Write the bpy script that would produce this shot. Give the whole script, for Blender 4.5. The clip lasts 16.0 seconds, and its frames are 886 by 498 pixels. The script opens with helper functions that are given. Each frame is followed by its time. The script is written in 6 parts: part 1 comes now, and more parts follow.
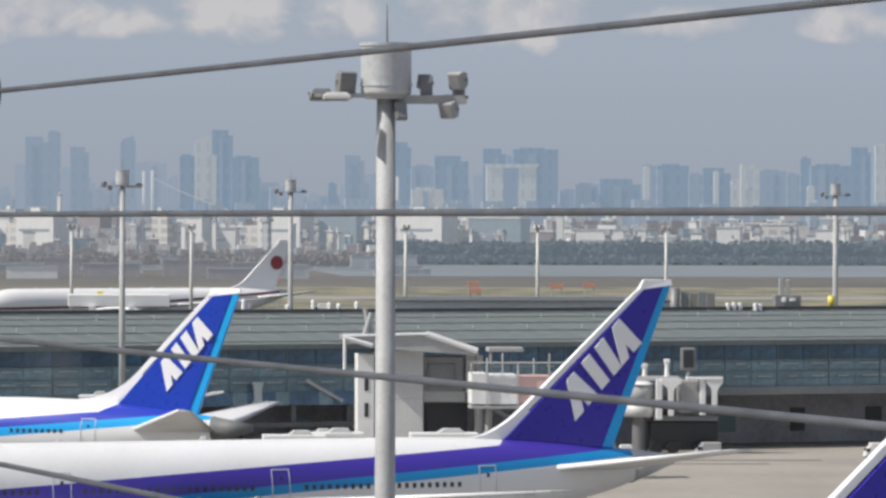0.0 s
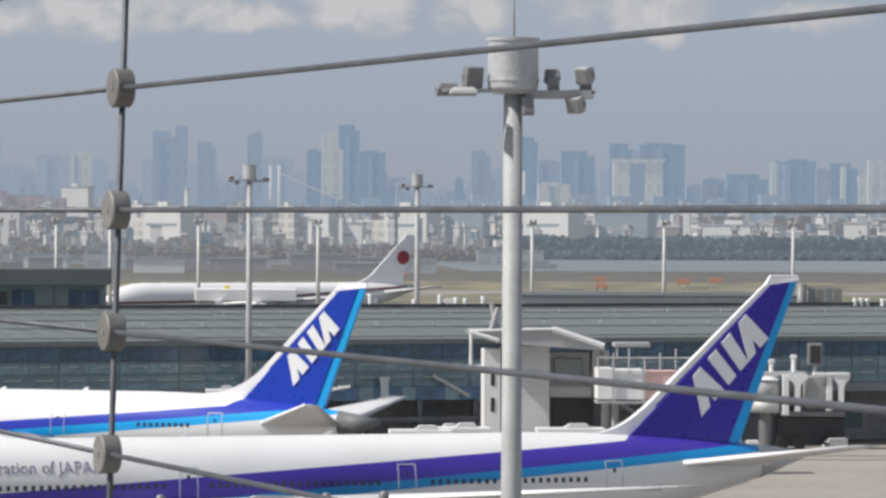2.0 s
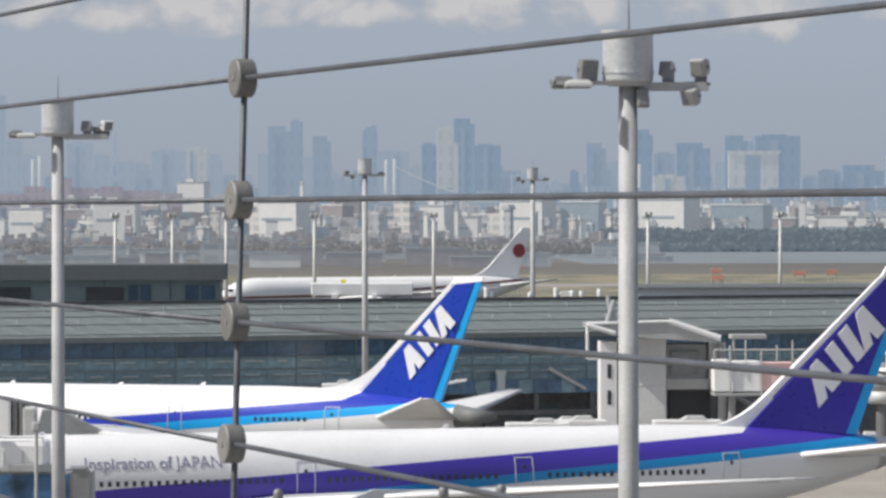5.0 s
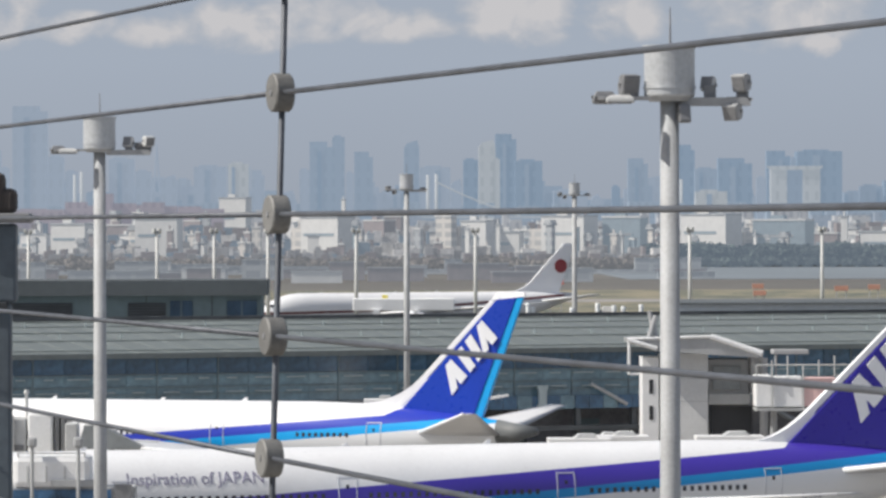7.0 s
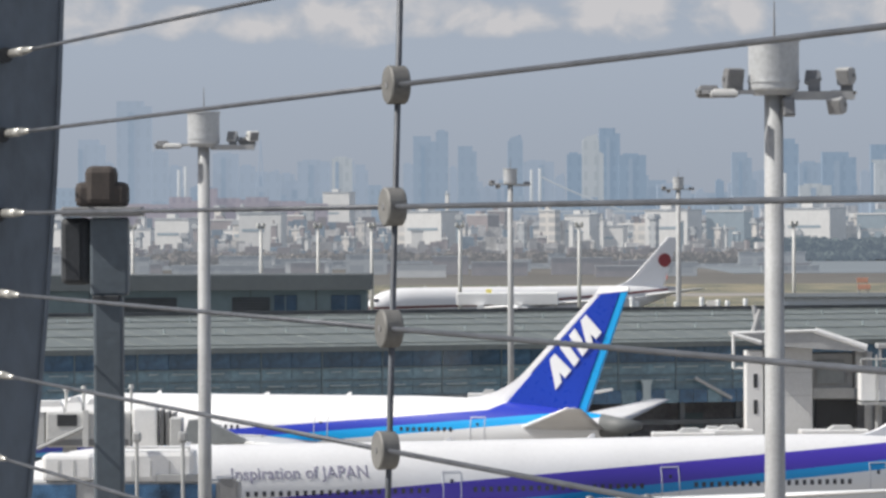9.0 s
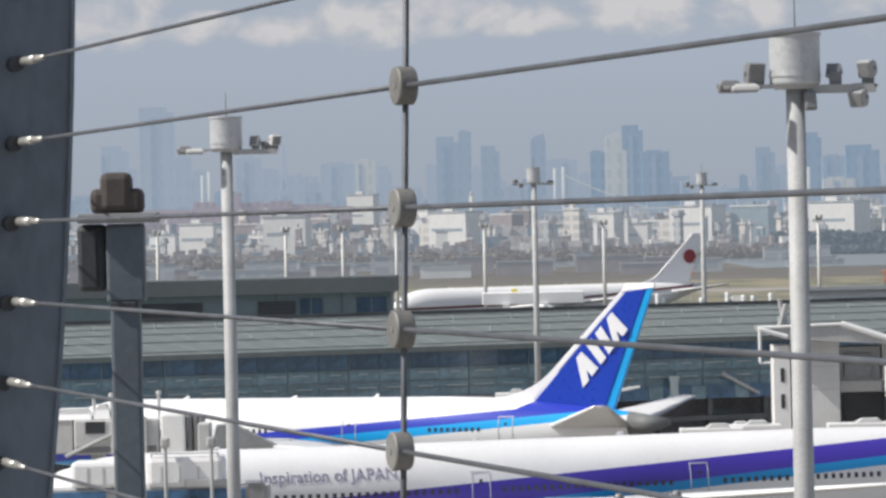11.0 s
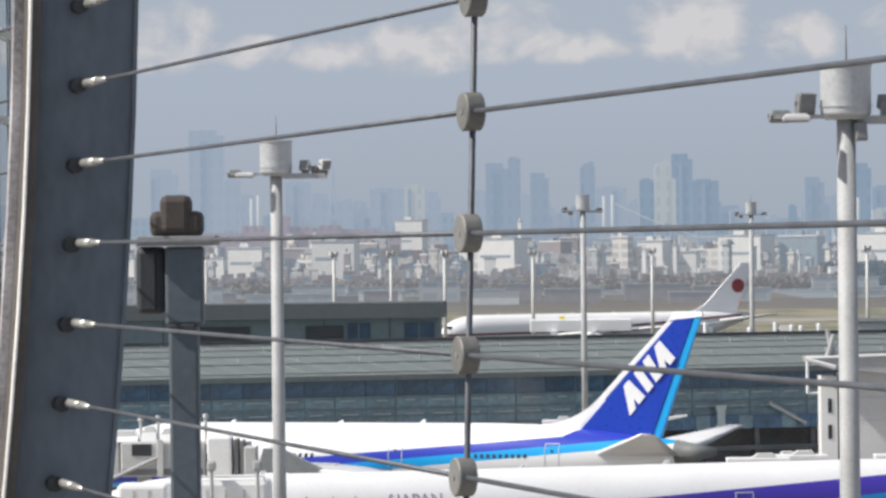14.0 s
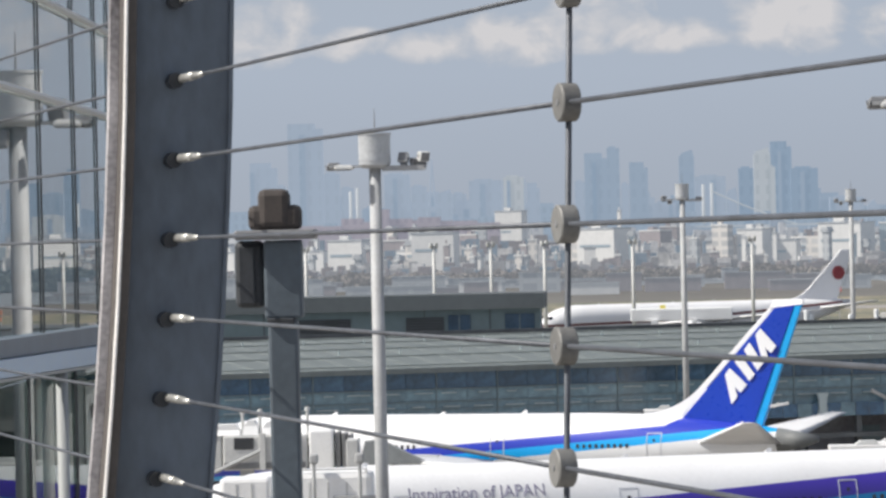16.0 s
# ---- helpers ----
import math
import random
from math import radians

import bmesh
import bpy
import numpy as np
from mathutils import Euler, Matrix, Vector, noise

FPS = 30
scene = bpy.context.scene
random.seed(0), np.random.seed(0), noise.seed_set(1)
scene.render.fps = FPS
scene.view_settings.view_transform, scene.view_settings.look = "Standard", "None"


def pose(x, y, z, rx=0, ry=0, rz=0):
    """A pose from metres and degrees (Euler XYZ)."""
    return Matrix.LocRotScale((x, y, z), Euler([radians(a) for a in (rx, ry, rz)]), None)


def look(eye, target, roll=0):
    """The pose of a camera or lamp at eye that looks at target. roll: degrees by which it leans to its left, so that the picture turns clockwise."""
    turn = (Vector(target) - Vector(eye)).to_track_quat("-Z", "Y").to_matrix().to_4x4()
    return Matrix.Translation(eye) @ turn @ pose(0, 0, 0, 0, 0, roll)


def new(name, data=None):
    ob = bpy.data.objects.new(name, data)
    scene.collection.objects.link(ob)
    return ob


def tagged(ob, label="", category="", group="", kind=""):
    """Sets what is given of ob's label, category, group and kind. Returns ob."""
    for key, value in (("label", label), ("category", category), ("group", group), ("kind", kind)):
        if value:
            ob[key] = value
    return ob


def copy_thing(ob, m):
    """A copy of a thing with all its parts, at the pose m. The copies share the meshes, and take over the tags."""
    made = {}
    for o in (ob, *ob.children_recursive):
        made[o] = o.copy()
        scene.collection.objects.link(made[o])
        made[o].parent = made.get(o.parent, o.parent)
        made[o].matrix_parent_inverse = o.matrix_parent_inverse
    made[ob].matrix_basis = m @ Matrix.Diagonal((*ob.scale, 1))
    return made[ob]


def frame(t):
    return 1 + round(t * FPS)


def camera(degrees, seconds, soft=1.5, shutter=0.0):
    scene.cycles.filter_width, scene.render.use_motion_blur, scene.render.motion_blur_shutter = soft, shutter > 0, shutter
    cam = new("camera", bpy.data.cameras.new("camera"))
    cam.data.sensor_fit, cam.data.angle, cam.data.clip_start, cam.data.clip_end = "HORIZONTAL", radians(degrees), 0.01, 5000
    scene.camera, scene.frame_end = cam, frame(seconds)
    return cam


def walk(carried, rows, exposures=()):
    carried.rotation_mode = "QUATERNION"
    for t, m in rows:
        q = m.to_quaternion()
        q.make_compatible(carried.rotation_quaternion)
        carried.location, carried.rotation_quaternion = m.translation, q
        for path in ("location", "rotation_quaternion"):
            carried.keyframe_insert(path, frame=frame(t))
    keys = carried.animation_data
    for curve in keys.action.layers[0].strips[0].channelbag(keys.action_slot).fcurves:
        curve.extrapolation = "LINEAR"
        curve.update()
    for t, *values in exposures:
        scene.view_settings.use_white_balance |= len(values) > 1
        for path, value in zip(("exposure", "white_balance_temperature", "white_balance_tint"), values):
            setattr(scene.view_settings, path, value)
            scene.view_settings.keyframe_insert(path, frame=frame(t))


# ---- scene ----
EYE_Z = 22.3
K = 9000.0          # metres of distance at which one lens unit is one metre across


def aim(x, z, pitch, yaw, roll):
    """A camera pose on the viewing deck: tilt up, turn to the left and lean, in degrees."""
    return pose(x, 0, z, 0, 0, yaw) @ pose(0, 0, 0, 90 + pitch) @ pose(0, 0, 0, 0, 0, roll)


cam = camera(2 * math.degrees(math.atan(784 / K)), 16.0, soft=2.8)
# seconds, sideways shift and height of the eye, tilt, turn, lean
PATH = (
    (0.0, 0.0181, 22.3059, -0.2943, -4.3658, 0.1675),
    (0.5, 0.0146, 22.3056, -0.3979, -3.9632, 0.1980),
    (1.0, 0.0167, 22.3083, -0.2939, -3.6621, 0.1809),
    (1.5, 0.0167, 22.3086, -0.3323, -3.1224, 0.2896),
    (2.0, 0.0124, 22.3069, -0.3569, -2.9411, 0.2493),
    (2.5, 0.0105, 22.3066, -0.4097, -2.7995, 0.0350),
    (3.0, 0.0085, 22.3066, -0.3628, -2.5239, -0.0582),
    (3.5, 0.0056, 22.3059, -0.3894, -2.1071, 0.0618),
    (4.0, 0.0044, 22.3047, -0.4772, -1.8091, 0.1307),
    (6.5, 0.0111, 22.3015, -0.2894, -1.4935, -0.3928),
    (7.0, 0.0100, 22.3018, -0.2586, -1.1687, -0.1508),
    (7.5, 0.0054, 22.3025, -0.2885, -0.8892, 0.0228),
    (8.0, 0.0054, 22.3025, -0.2624, -0.8244, 0.2213),
    (8.5, 0.0021, 22.3032, -0.1752, -0.3605, 0.0701),
    (9.0, -0.0000, 22.3000, -0.3180, -0.0000, -0.2359),
    (11.5, 0.0130, 22.2994, -0.3027, 0.2611, -1.3988),
    (12.0, 0.0041, 22.2999, -0.2078, 0.3164, -0.9461),
    (12.5, 0.0031, 22.3006, -0.1275, 0.2521, -0.6955),
    (13.0, 0.0046, 22.2986, -0.3531, 0.3619, -0.8343),
    (13.5, -0.0024, 22.2984, -0.2582, 0.5801, -0.7378),
    (14.0, -0.0025, 22.2994, -0.0043, 0.8190, -0.6641),
    (14.5, -0.0049, 22.2998, 0.0159, 1.2500, -0.7472),
    (15.0, -0.0022, 22.2990, -0.1165, 1.6262, -1.1085),
    (15.5, -0.0013, 22.3015, 0.0166, 1.8008, -1.1097),
    (16.0, -0.0007, 22.2999, -0.0862, 1.9433, -1.3216),
)
walk(cam, [(t, aim(x, z, p, y, r)) for t, x, z, p, y, r in PATH], exposures=[(0, 0.05), (4, 0.06), (9, 0.1), (12, 0.16), (16, 0.24)])

# ---------------------------------------------------------------- light
SUN_TO = Vector((-0.978, -0.208, 1.0)).normalized()
sun = new("sun", bpy.data.lights.new("sun", "SUN"))
sun.data.energy, sun.data.angle, sun.data.color = 4.4, radians(0.6), (1.0, 0.95, 0.87)
sun.matrix_world = look((0, 0, 300), Vector((0, 0, 300)) - SUN_TO)

world = bpy.data.worlds.new("sky")
scene.world = world
world.use_nodes = True
wn, wl = world.node_tree.nodes, world.node_tree.links
wn.clear()
w_out = wn.new("ShaderNodeOutputWorld")
w_bg = wn.new("ShaderNodeBackground")
w_sky = wn.new("ShaderNodeTexSky")
w_sky.sky_type, w_sky.sun_disc = "NISHITA", False
w_sky.sun_elevation = math.asin(SUN_TO.z)
w_sky.sun_rotation = math.atan2(SUN_TO.x, SUN_TO.y)
w_sky.dust_density, w_sky.air_density = 3.0, 1.2
w_co = wn.new("ShaderNodeTexCoord")
w_sep = wn.new("ShaderNodeSeparateXYZ")
wl.new(w_co.outputs["Generated"], w_sep.inputs[0])


def w_math(op, a, b=None, c=None, clamp=False):
    n = wn.new("ShaderNodeMath")
    n.operation, n.use_clamp = op, clamp
    for i, v in enumerate((a, b, c)):
        if v is None:
            continue
        if isinstance(v, (int, float)):
            n.inputs[i].default_value = v
        else:
            wl.new(v, n.inputs[i])
    return n.outputs[0]


def w_mix(fac, a, b, mode="MIX"):
    n = wn.new("ShaderNodeMix")
    n.data_type, n.blend_type = "RGBA", mode
    for sock, v in ((n.inputs["Factor"], fac), (n.inputs[6], a), (n.inputs[7], b)):
        if isinstance(v, (int, float, tuple)):
            sock.default_value = v
        else:
            wl.new(v, sock)
    return n.outputs[2]


elev = w_sep.outputs["Z"]
# summer haze that thins with height, over the clear sky
scaled = w_mix(1.0, w_sky.outputs[0], (0.085, 0.085, 0.085, 1), "MULTIPLY")
haze_f = w_math("SUBTRACT", 1.0, w_math("MULTIPLY", elev, 1.6), clamp=True)
grey = w_mix(w_math("MULTIPLY_ADD", elev, 26.0, 0.15, clamp=True), (0.322, 0.358, 0.418, 1), (0.375, 0.43, 0.52, 1))
hazy = w_mix(w_math("MULTIPLY", haze_f, 0.93), scaled, grey)
# rows of flat-bottomed cumulus low over the horizon: bearing and height of the middle, half-width, half-height
CLOUDS = ((-605, 376, 110, 80), (-470, 352, 120, 36), (-330, 346, 110, 36), (-150, 358, 230, 58), (-20, 392, 130, 66), (90, 360, 160, 42),
          (318, 386, 140, 84), (505, 370, 115, 54), (770, 380, 200, 80), (850, 320, 48, 30), (1110, 356, 140, 36), (1420, 358, 130, 42))
w_map = wn.new("ShaderNodeMapping")
w_map.inputs["Scale"].default_value = (60, 60, 84)
wl.new(w_co.outputs["Generated"], w_map.inputs["Vector"])
w_n1 = wn.new("ShaderNodeTexNoise")
w_n1.inputs["Scale"].default_value, w_n1.inputs["Detail"].default_value, w_n1.inputs["Roughness"].default_value = 1.5, 7, 0.55
w_n1.inputs["Distortion"].default_value = 0.3
wl.new(w_map.outputs[0], w_n1.inputs["Vector"])
ahead = w_math("MAXIMUM", w_sep.outputs["Y"], 0.001)
bear = w_math("MULTIPLY", w_math("DIVIDE", w_sep.outputs["X"], ahead), K)
rise = w_math("MULTIPLY", w_math("DIVIDE", elev, ahead), K)
heap = None
for c_a, c_b, c_w, c_h in CLOUDS:
    u = w_math("MULTIPLY_ADD", bear, 1 / c_w, -c_a / c_w)
    v = w_math("MULTIPLY_ADD", rise, 1 / c_h, -c_b / c_h)
    q = w_math("SUBTRACT", 1.0, w_math("MULTIPLY_ADD", u, u, w_math("MULTIPLY", v, v)), clamp=True)
    heap = q if heap is None else w_math("MAXIMUM", heap, q)
ragged = w_math("MULTIPLY_ADD", w_n1.outputs[0], 3.4, -1.86)
low_cl = w_math("MULTIPLY", w_math("ADD", heap, ragged), 1.15, clamp=True)
low_cl = w_math("MULTIPLY", low_cl, w_math("MULTIPLY", heap, 3.0, clamp=True))
band = w_math("MULTIPLY", w_math("SUBTRACT", elev, 0.052), 60.0, clamp=True)
high_cl = w_math("MULTIPLY", w_math("MULTIPLY", w_math("SUBTRACT", w_n1.outputs[0], 0.475), 8.0, clamp=True), band)
cl = w_math("MULTIPLY", w_math("MAXIMUM", low_cl, high_cl), 0.72)
sky_c = w_mix(cl, hazy, w_mix(cl, (0.49, 0.48, 0.485, 1), (0.66, 0.625, 0.61, 1)))
wl.new(sky_c, w_bg.inputs["Color"])
w_bg.inputs["Strength"].default_value = 1.0
wl.new(w_bg.outputs[0], w_out.inputs["Surface"])


# ---------------------------------------------------------------- materials
def surface(name, colour, rough=0.6, metal=0.0, scale=1.0, vary=0.12, bump=0.0, second=None, spec=0.5, glow=None, each=0.0):
    """A painted or mineral surface: colour drift at two scales, roughness drift, fine relief."""
    m = bpy.data.materials.new(name)
    m.use_nodes = True
    nt = m.node_tree
    b = nt.nodes["Principled BSDF"]
    co = nt.nodes.new("ShaderNodeTexCoord")
    big, fine = nt.nodes.new("ShaderNodeTexNoise"), nt.nodes.new("ShaderNodeTexNoise")
    for n, s, d in ((big, 0.35 * scale, 4), (fine, 6.0 * scale, 6)):
        n.inputs["Scale"].default_value, n.inputs["Detail"].default_value = s, d
        nt.links.new(co.outputs["Object"], n.inputs["Vector"])
    add = nt.nodes.new("ShaderNodeMath")
    add.operation = "MULTIPLY_ADD"
    add.inputs[1].default_value = 0.6
    half = nt.nodes.new("ShaderNodeMath")
    half.operation = "MULTIPLY"
    half.inputs[1].default_value = 0.4
    nt.links.new(fine.outputs[0], half.inputs[0])
    nt.links.new(big.outputs[0], add.inputs[0])
    nt.links.new(half.outputs[0], add.inputs[2])
    ramp = nt.nodes.new("ShaderNodeValToRGB")
    low = second or tuple(c * (1 - 2 * vary) for c in colour)
    high = tuple(min(c * (1 + vary), 1) for c in colour)
    ramp.color_ramp.elements[0].position, ramp.color_ramp.elements[1].position = 0.3, 0.68
    ramp.color_ramp.elements[0].color, ramp.color_ramp.elements[1].color = (*low, 1), (*high, 1)
    nt.links.new(add.outputs[0], ramp.inputs[0])
    shade = ramp.outputs[0]
    if each:
        # every piece a little lighter or darker than its neighbours
        oi, mr, mx = nt.nodes.new("ShaderNodeObjectInfo"), nt.nodes.new("ShaderNodeMapRange"), nt.nodes.new("ShaderNodeMix")
        mr.inputs["To Min"].default_value, mr.inputs["To Max"].default_value = 1 - each, 1 + each
        nt.links.new(oi.outputs["Random"], mr.inputs["Value"])
        mx.data_type, mx.blend_type = "RGBA", "MULTIPLY"
        mx.inputs["Factor"].default_value = 1.0
        nt.links.new(shade, mx.inputs[6])
        nt.links.new(mr.outputs[0], mx.inputs[7])
        shade = mx.outputs[2]
    nt.links.new(shade, b.inputs["Base Color"])
    rr = nt.nodes.new("ShaderNodeMath")
    rr.operation = "MULTIPLY_ADD"
    rr.inputs[1].default_value, rr.inputs[2].default_value = 0.25, max(rough - 0.12, 0.02)
    nt.links.new(fine.outputs[0], rr.inputs[0])
    nt.links.new(rr.outputs[0], b.inputs["Roughness"])
    b.inputs["Metallic"].default_value = metal
    b.inputs["Specular IOR Level"].default_value = spec
    if bump:
        bp = nt.nodes.new("ShaderNodeBump")
        bp.inputs["Strength"].default_value, bp.inputs["Distance"].default_value = bump, 0.02 / scale
        nt.links.new(fine.outputs[0], bp.inputs["Height"])
        nt.links.new(bp.outputs[0], b.inputs["Normal"])
    # even emission that stands in for haze on far things
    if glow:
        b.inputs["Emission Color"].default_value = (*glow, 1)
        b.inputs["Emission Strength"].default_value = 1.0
    return m


def livery(name, top, mid, low, tail, dark, light, mid_tail=None):
    """White airliner skin with two slanted bands: each edge is a height at the nose and a rise per metre of length."""
    m = surface(name, (0.79, 0.80, 0.82), 0.32, scale=0.6, vary=0.04)
    nt = m.node_tree
    b = nt.nodes["Principled BSDF"]
    co = [n for n in nt.nodes if n.type == "TEX_COORD"][0]
    sep = nt.nodes.new("ShaderNodeSeparateXYZ")
    nt.links.new(co.outputs["Object"], sep.inputs[0])
    base = b.inputs["Base Color"].links[0].from_socket

    def under(edge, steep=None):
        h = nt.nodes.new("ShaderNodeMath")
        h.operation = "MULTIPLY_ADD"
        h.inputs[1].default_value, h.inputs[2].default_value = edge[1], edge[0]
        nt.links.new(sep.outputs["X"], h.inputs[0])
        c = nt.nodes.new("ShaderNodeMath")
        c.operation = "LESS_THAN"
        nt.links.new(sep.outputs["Z"], c.inputs[0])
        line = h.outputs[0]
        if steep:
            g, mx = nt.nodes.new("ShaderNodeMath"), nt.nodes.new("ShaderNodeMath")
            g.operation, mx.operation = "MULTIPLY_ADD", "MAXIMUM"
            g.inputs[1].default_value, g.inputs[2].default_value = steep[1], steep[0]
            nt.links.new(sep.outputs["X"], g.inputs[0])
            nt.links.new(line, mx.inputs[0])
            nt.links.new(g.outputs[0], mx.inputs[1])
            line = mx.outputs[0]
        nt.links.new(line, c.inputs[1])
        return c.outputs[0]

    def over(fac, a, colour):
        n = nt.nodes.new("ShaderNodeMix")
        n.data_type = "RGBA"
        nt.links.new(fac, n.inputs["Factor"])
        nt.links.new(a, n.inputs[6])
        n.inputs[7].default_value = (*colour, 1)
        return n.outputs[2]

    c = over(under(top, tail), base, dark)
    c = over(under(mid, mid_tail), c, light)
    c = over(under(low), c, (0.72, 0.74, 0.77))
    nt.links.new(c, b.inputs["Base Color"])
    return m


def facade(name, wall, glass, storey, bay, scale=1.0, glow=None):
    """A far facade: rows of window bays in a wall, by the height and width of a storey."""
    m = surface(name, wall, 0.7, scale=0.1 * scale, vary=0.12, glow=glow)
    nt = m.node_tree
    b = nt.nodes["Principled BSDF"]
    base = b.inputs["Base Color"].links[0].from_socket
    br = nt.nodes.new("ShaderNodeTexBrick")
    br.offset = 0.0
    br.inputs["Scale"].default_value = 1.0
    br.inputs["Brick Width"].default_value, br.inputs["Row Height"].default_value = bay, storey
    br.inputs["Mortar Size"].default_value = storey * 0.22
    br.inputs["Color1"].default_value = (*glass, 1)
    br.inputs["Color2"].default_value = (*(g * 0.75 for g in glass), 1)
    nt.links.new(base, br.inputs["Mortar"])
    co = nt.nodes.new("ShaderNodeTexCoord")
    mp = nt.nodes.new("ShaderNodeMapping")
    mp.inputs["Rotation"].default_value = (radians(90), 0, 0)
    nt.links.new(co.outputs["Object"], mp.inputs["Vector"])
    nt.links.new(mp.outputs[0], br.inputs["Vector"])
    nt.links.new(br.outputs["Color"], b.inputs["Base Color"])
    return m


def tinted_glass(name, colour, clear=0.8, mirror=0.42):
    m = bpy.data.materials.new(name)
    m.use_nodes = True
    nt = m.node_tree
    nt.nodes.clear()
    out = nt.nodes.new("ShaderNodeOutputMaterial")
    tr, gl, mx = nt.nodes.new("ShaderNodeBsdfTransparent"), nt.nodes.new("ShaderNodeBsdfGlossy"), nt.nodes.new("ShaderNodeMixShader")
    fr = nt.nodes.new("ShaderNodeFresnel")
    fr.inputs["IOR"].default_value = 1.45
    tr.inputs["Color"].default_value = (*(clear * c for c in colour), 1)
    gl.inputs["Roughness"].default_value = 0.004
    lift = nt.nodes.new("ShaderNodeMath")
    lift.operation = "MULTIPLY_ADD"
    lift.inputs[1].default_value, lift.inputs[2].default_value = 0.5, mirror
    nt.links.new(fr.outputs[0], lift.inputs[0])
    nt.links.new(lift.outputs[0], mx.inputs[0])
    nt.links.new(tr.outputs[0], mx.inputs[1])
    nt.links.new(gl.outputs[0], mx.inputs[2])
    nt.links.new(mx.outputs[0], out.inputs["Surface"])
    return m


WHITE = surface("white_paint", (0.80, 0.81, 0.82), 0.45, vary=0.06)
AIR_WHITE = surface("airliner_white", (0.84, 0.85, 0.87), 0.3, vary=0.03, scale=0.5)
WING_GREY = surface("wing_grey", (0.50, 0.52, 0.55), 0.4, vary=0.08, scale=0.7)
DOOR_LINE = surface("door_outline", (0.55, 0.57, 0.62), 0.4, vary=0.08)
TAIL_GREY = surface("tailplane_grey", (0.66, 0.67, 0.69), 0.4, vary=0.08, scale=0.7)
FIN_WHITE = surface("fin_white", (0.82, 0.83, 0.86), 0.35, vary=0.03)
DEEP_BLUE = surface("deep_blue_paint", (0.03, 0.018, 0.36), 0.3, vary=0.06, scale=0.4)
ROYAL_BLUE = surface("royal_blue_paint", (0.006, 0.045, 0.43), 0.3, vary=0.06, scale=0.4)
SKY_BLUE = surface("sky_blue_paint", (0.008, 0.36, 0.80), 0.3, vary=0.05)
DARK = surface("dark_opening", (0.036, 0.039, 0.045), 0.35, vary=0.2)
WINDOW = surface("cabin_window", (0.05, 0.055, 0.075), 0.15, vary=0.2)
LETTER = surface("grey_violet_lettering", (0.25, 0.24, 0.34), 0.5, vary=0.05)
STEEL = surface("galvanised_steel", (0.52, 0.54, 0.56), 0.45, 0.35, scale=1.2, vary=0.14, bump=0.15)
MAST_STEEL = surface("mast_steel", (0.39, 0.40, 0.41), 0.6, 0.0, scale=0.8, vary=0.10, bump=0.1)
MAST_DARK = surface("lamp_housing", (0.22, 0.225, 0.235), 0.5, 0.2, vary=0.15)
MAST_LIGHT = surface("light_lamp_housing", (0.54, 0.55, 0.55), 0.45, vary=0.12)
WIRE = surface("steel_wire_rope", (0.105, 0.115, 0.135), 0.55, 0.35, scale=60, vary=0.25, bump=0.5)
CLAMP = surface("cast_clamp", (0.19, 0.19, 0.185), 0.6, 0.2, scale=40, vary=0.2, bump=0.4)
POST_BLUE = surface("blue_grey_post_paint", (0.130, 0.160, 0.200), 0.52, scale=9, vary=0.18, bump=0.35, second=(0.086, 0.104, 0.128))
pb = POST_BLUE.node_tree
pb_map = pb.nodes.new("ShaderNodeMapping")
pb_map.inputs["Scale"].default_value = (1.3, 1.0, 0.55)
pb.links.new([n for n in pb.nodes if n.type == "TEX_COORD"][0].outputs["Object"], pb_map.inputs["Vector"])
for n in pb.nodes:
    if n.type == "TEX_NOISE":
        # run-off streaks down the paint
        pb.links.new(pb_map.outputs[0], n.inputs["Vector"])
SCUFFED = surface("scuffed_steel", (0.52, 0.50, 0.51), 0.5, 0.2, scale=26, vary=0.25, bump=0.6, second=(0.13, 0.12, 0.125))
POLE_PAINT = surface("blue_grey_pole_paint", (0.102, 0.128, 0.156), 0.6, scale=14, vary=0.16, bump=0.25)
BARE = surface("bare_bright_metal", (0.86, 0.84, 0.82), 0.4, 0.2, scale=30, vary=0.12)
BROWN_FLANGE = surface("dark_brown_paint", (0.085, 0.074, 0.068), 0.7, scale=20, vary=0.3, second=(0.05, 0.045, 0.043))
BOX_DARK = surface("blue_black_box", (0.042, 0.047, 0.055), 0.6, scale=30, vary=0.3)
CHROME = surface("polished_terminal", (0.50, 0.50, 0.48), 0.42, 0.6, scale=40, vary=0.2)
RUST = surface("rusty_cap", (0.066, 0.056, 0.052), 0.75, scale=30, vary=0.35, bump=0.5, second=(0.036, 0.033, 0.033))
CONCRETE = surface("apron_concrete", (0.31, 0.29, 0.262), 0.85, scale=0.12, vary=0.14)
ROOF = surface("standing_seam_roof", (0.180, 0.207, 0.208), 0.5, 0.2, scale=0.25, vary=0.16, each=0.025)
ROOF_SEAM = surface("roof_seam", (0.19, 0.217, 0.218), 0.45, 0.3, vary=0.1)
PIER_GLASS = surface("pier_glazing", (0.205, 0.325, 0.395), 0.16, scale=0.3, vary=0.3, spec=0.7, each=0.14)
NAVY_GLASS = surface("navy_glazing", (0.07, 0.155, 0.265), 0.16, scale=0.3, vary=0.35, spec=0.7, each=0.2)
PIER_LINE = surface("pale_pier_bar", (0.52, 0.60, 0.62), 0.5, 0.2, vary=0.12)
PIER_FRAME = surface("pier_frame", (0.20, 0.26, 0.285), 0.5, 0.2, vary=0.12)
PIER_POST = surface("pier_post_paint", (0.14, 0.15, 0.155), 0.6, vary=0.15)
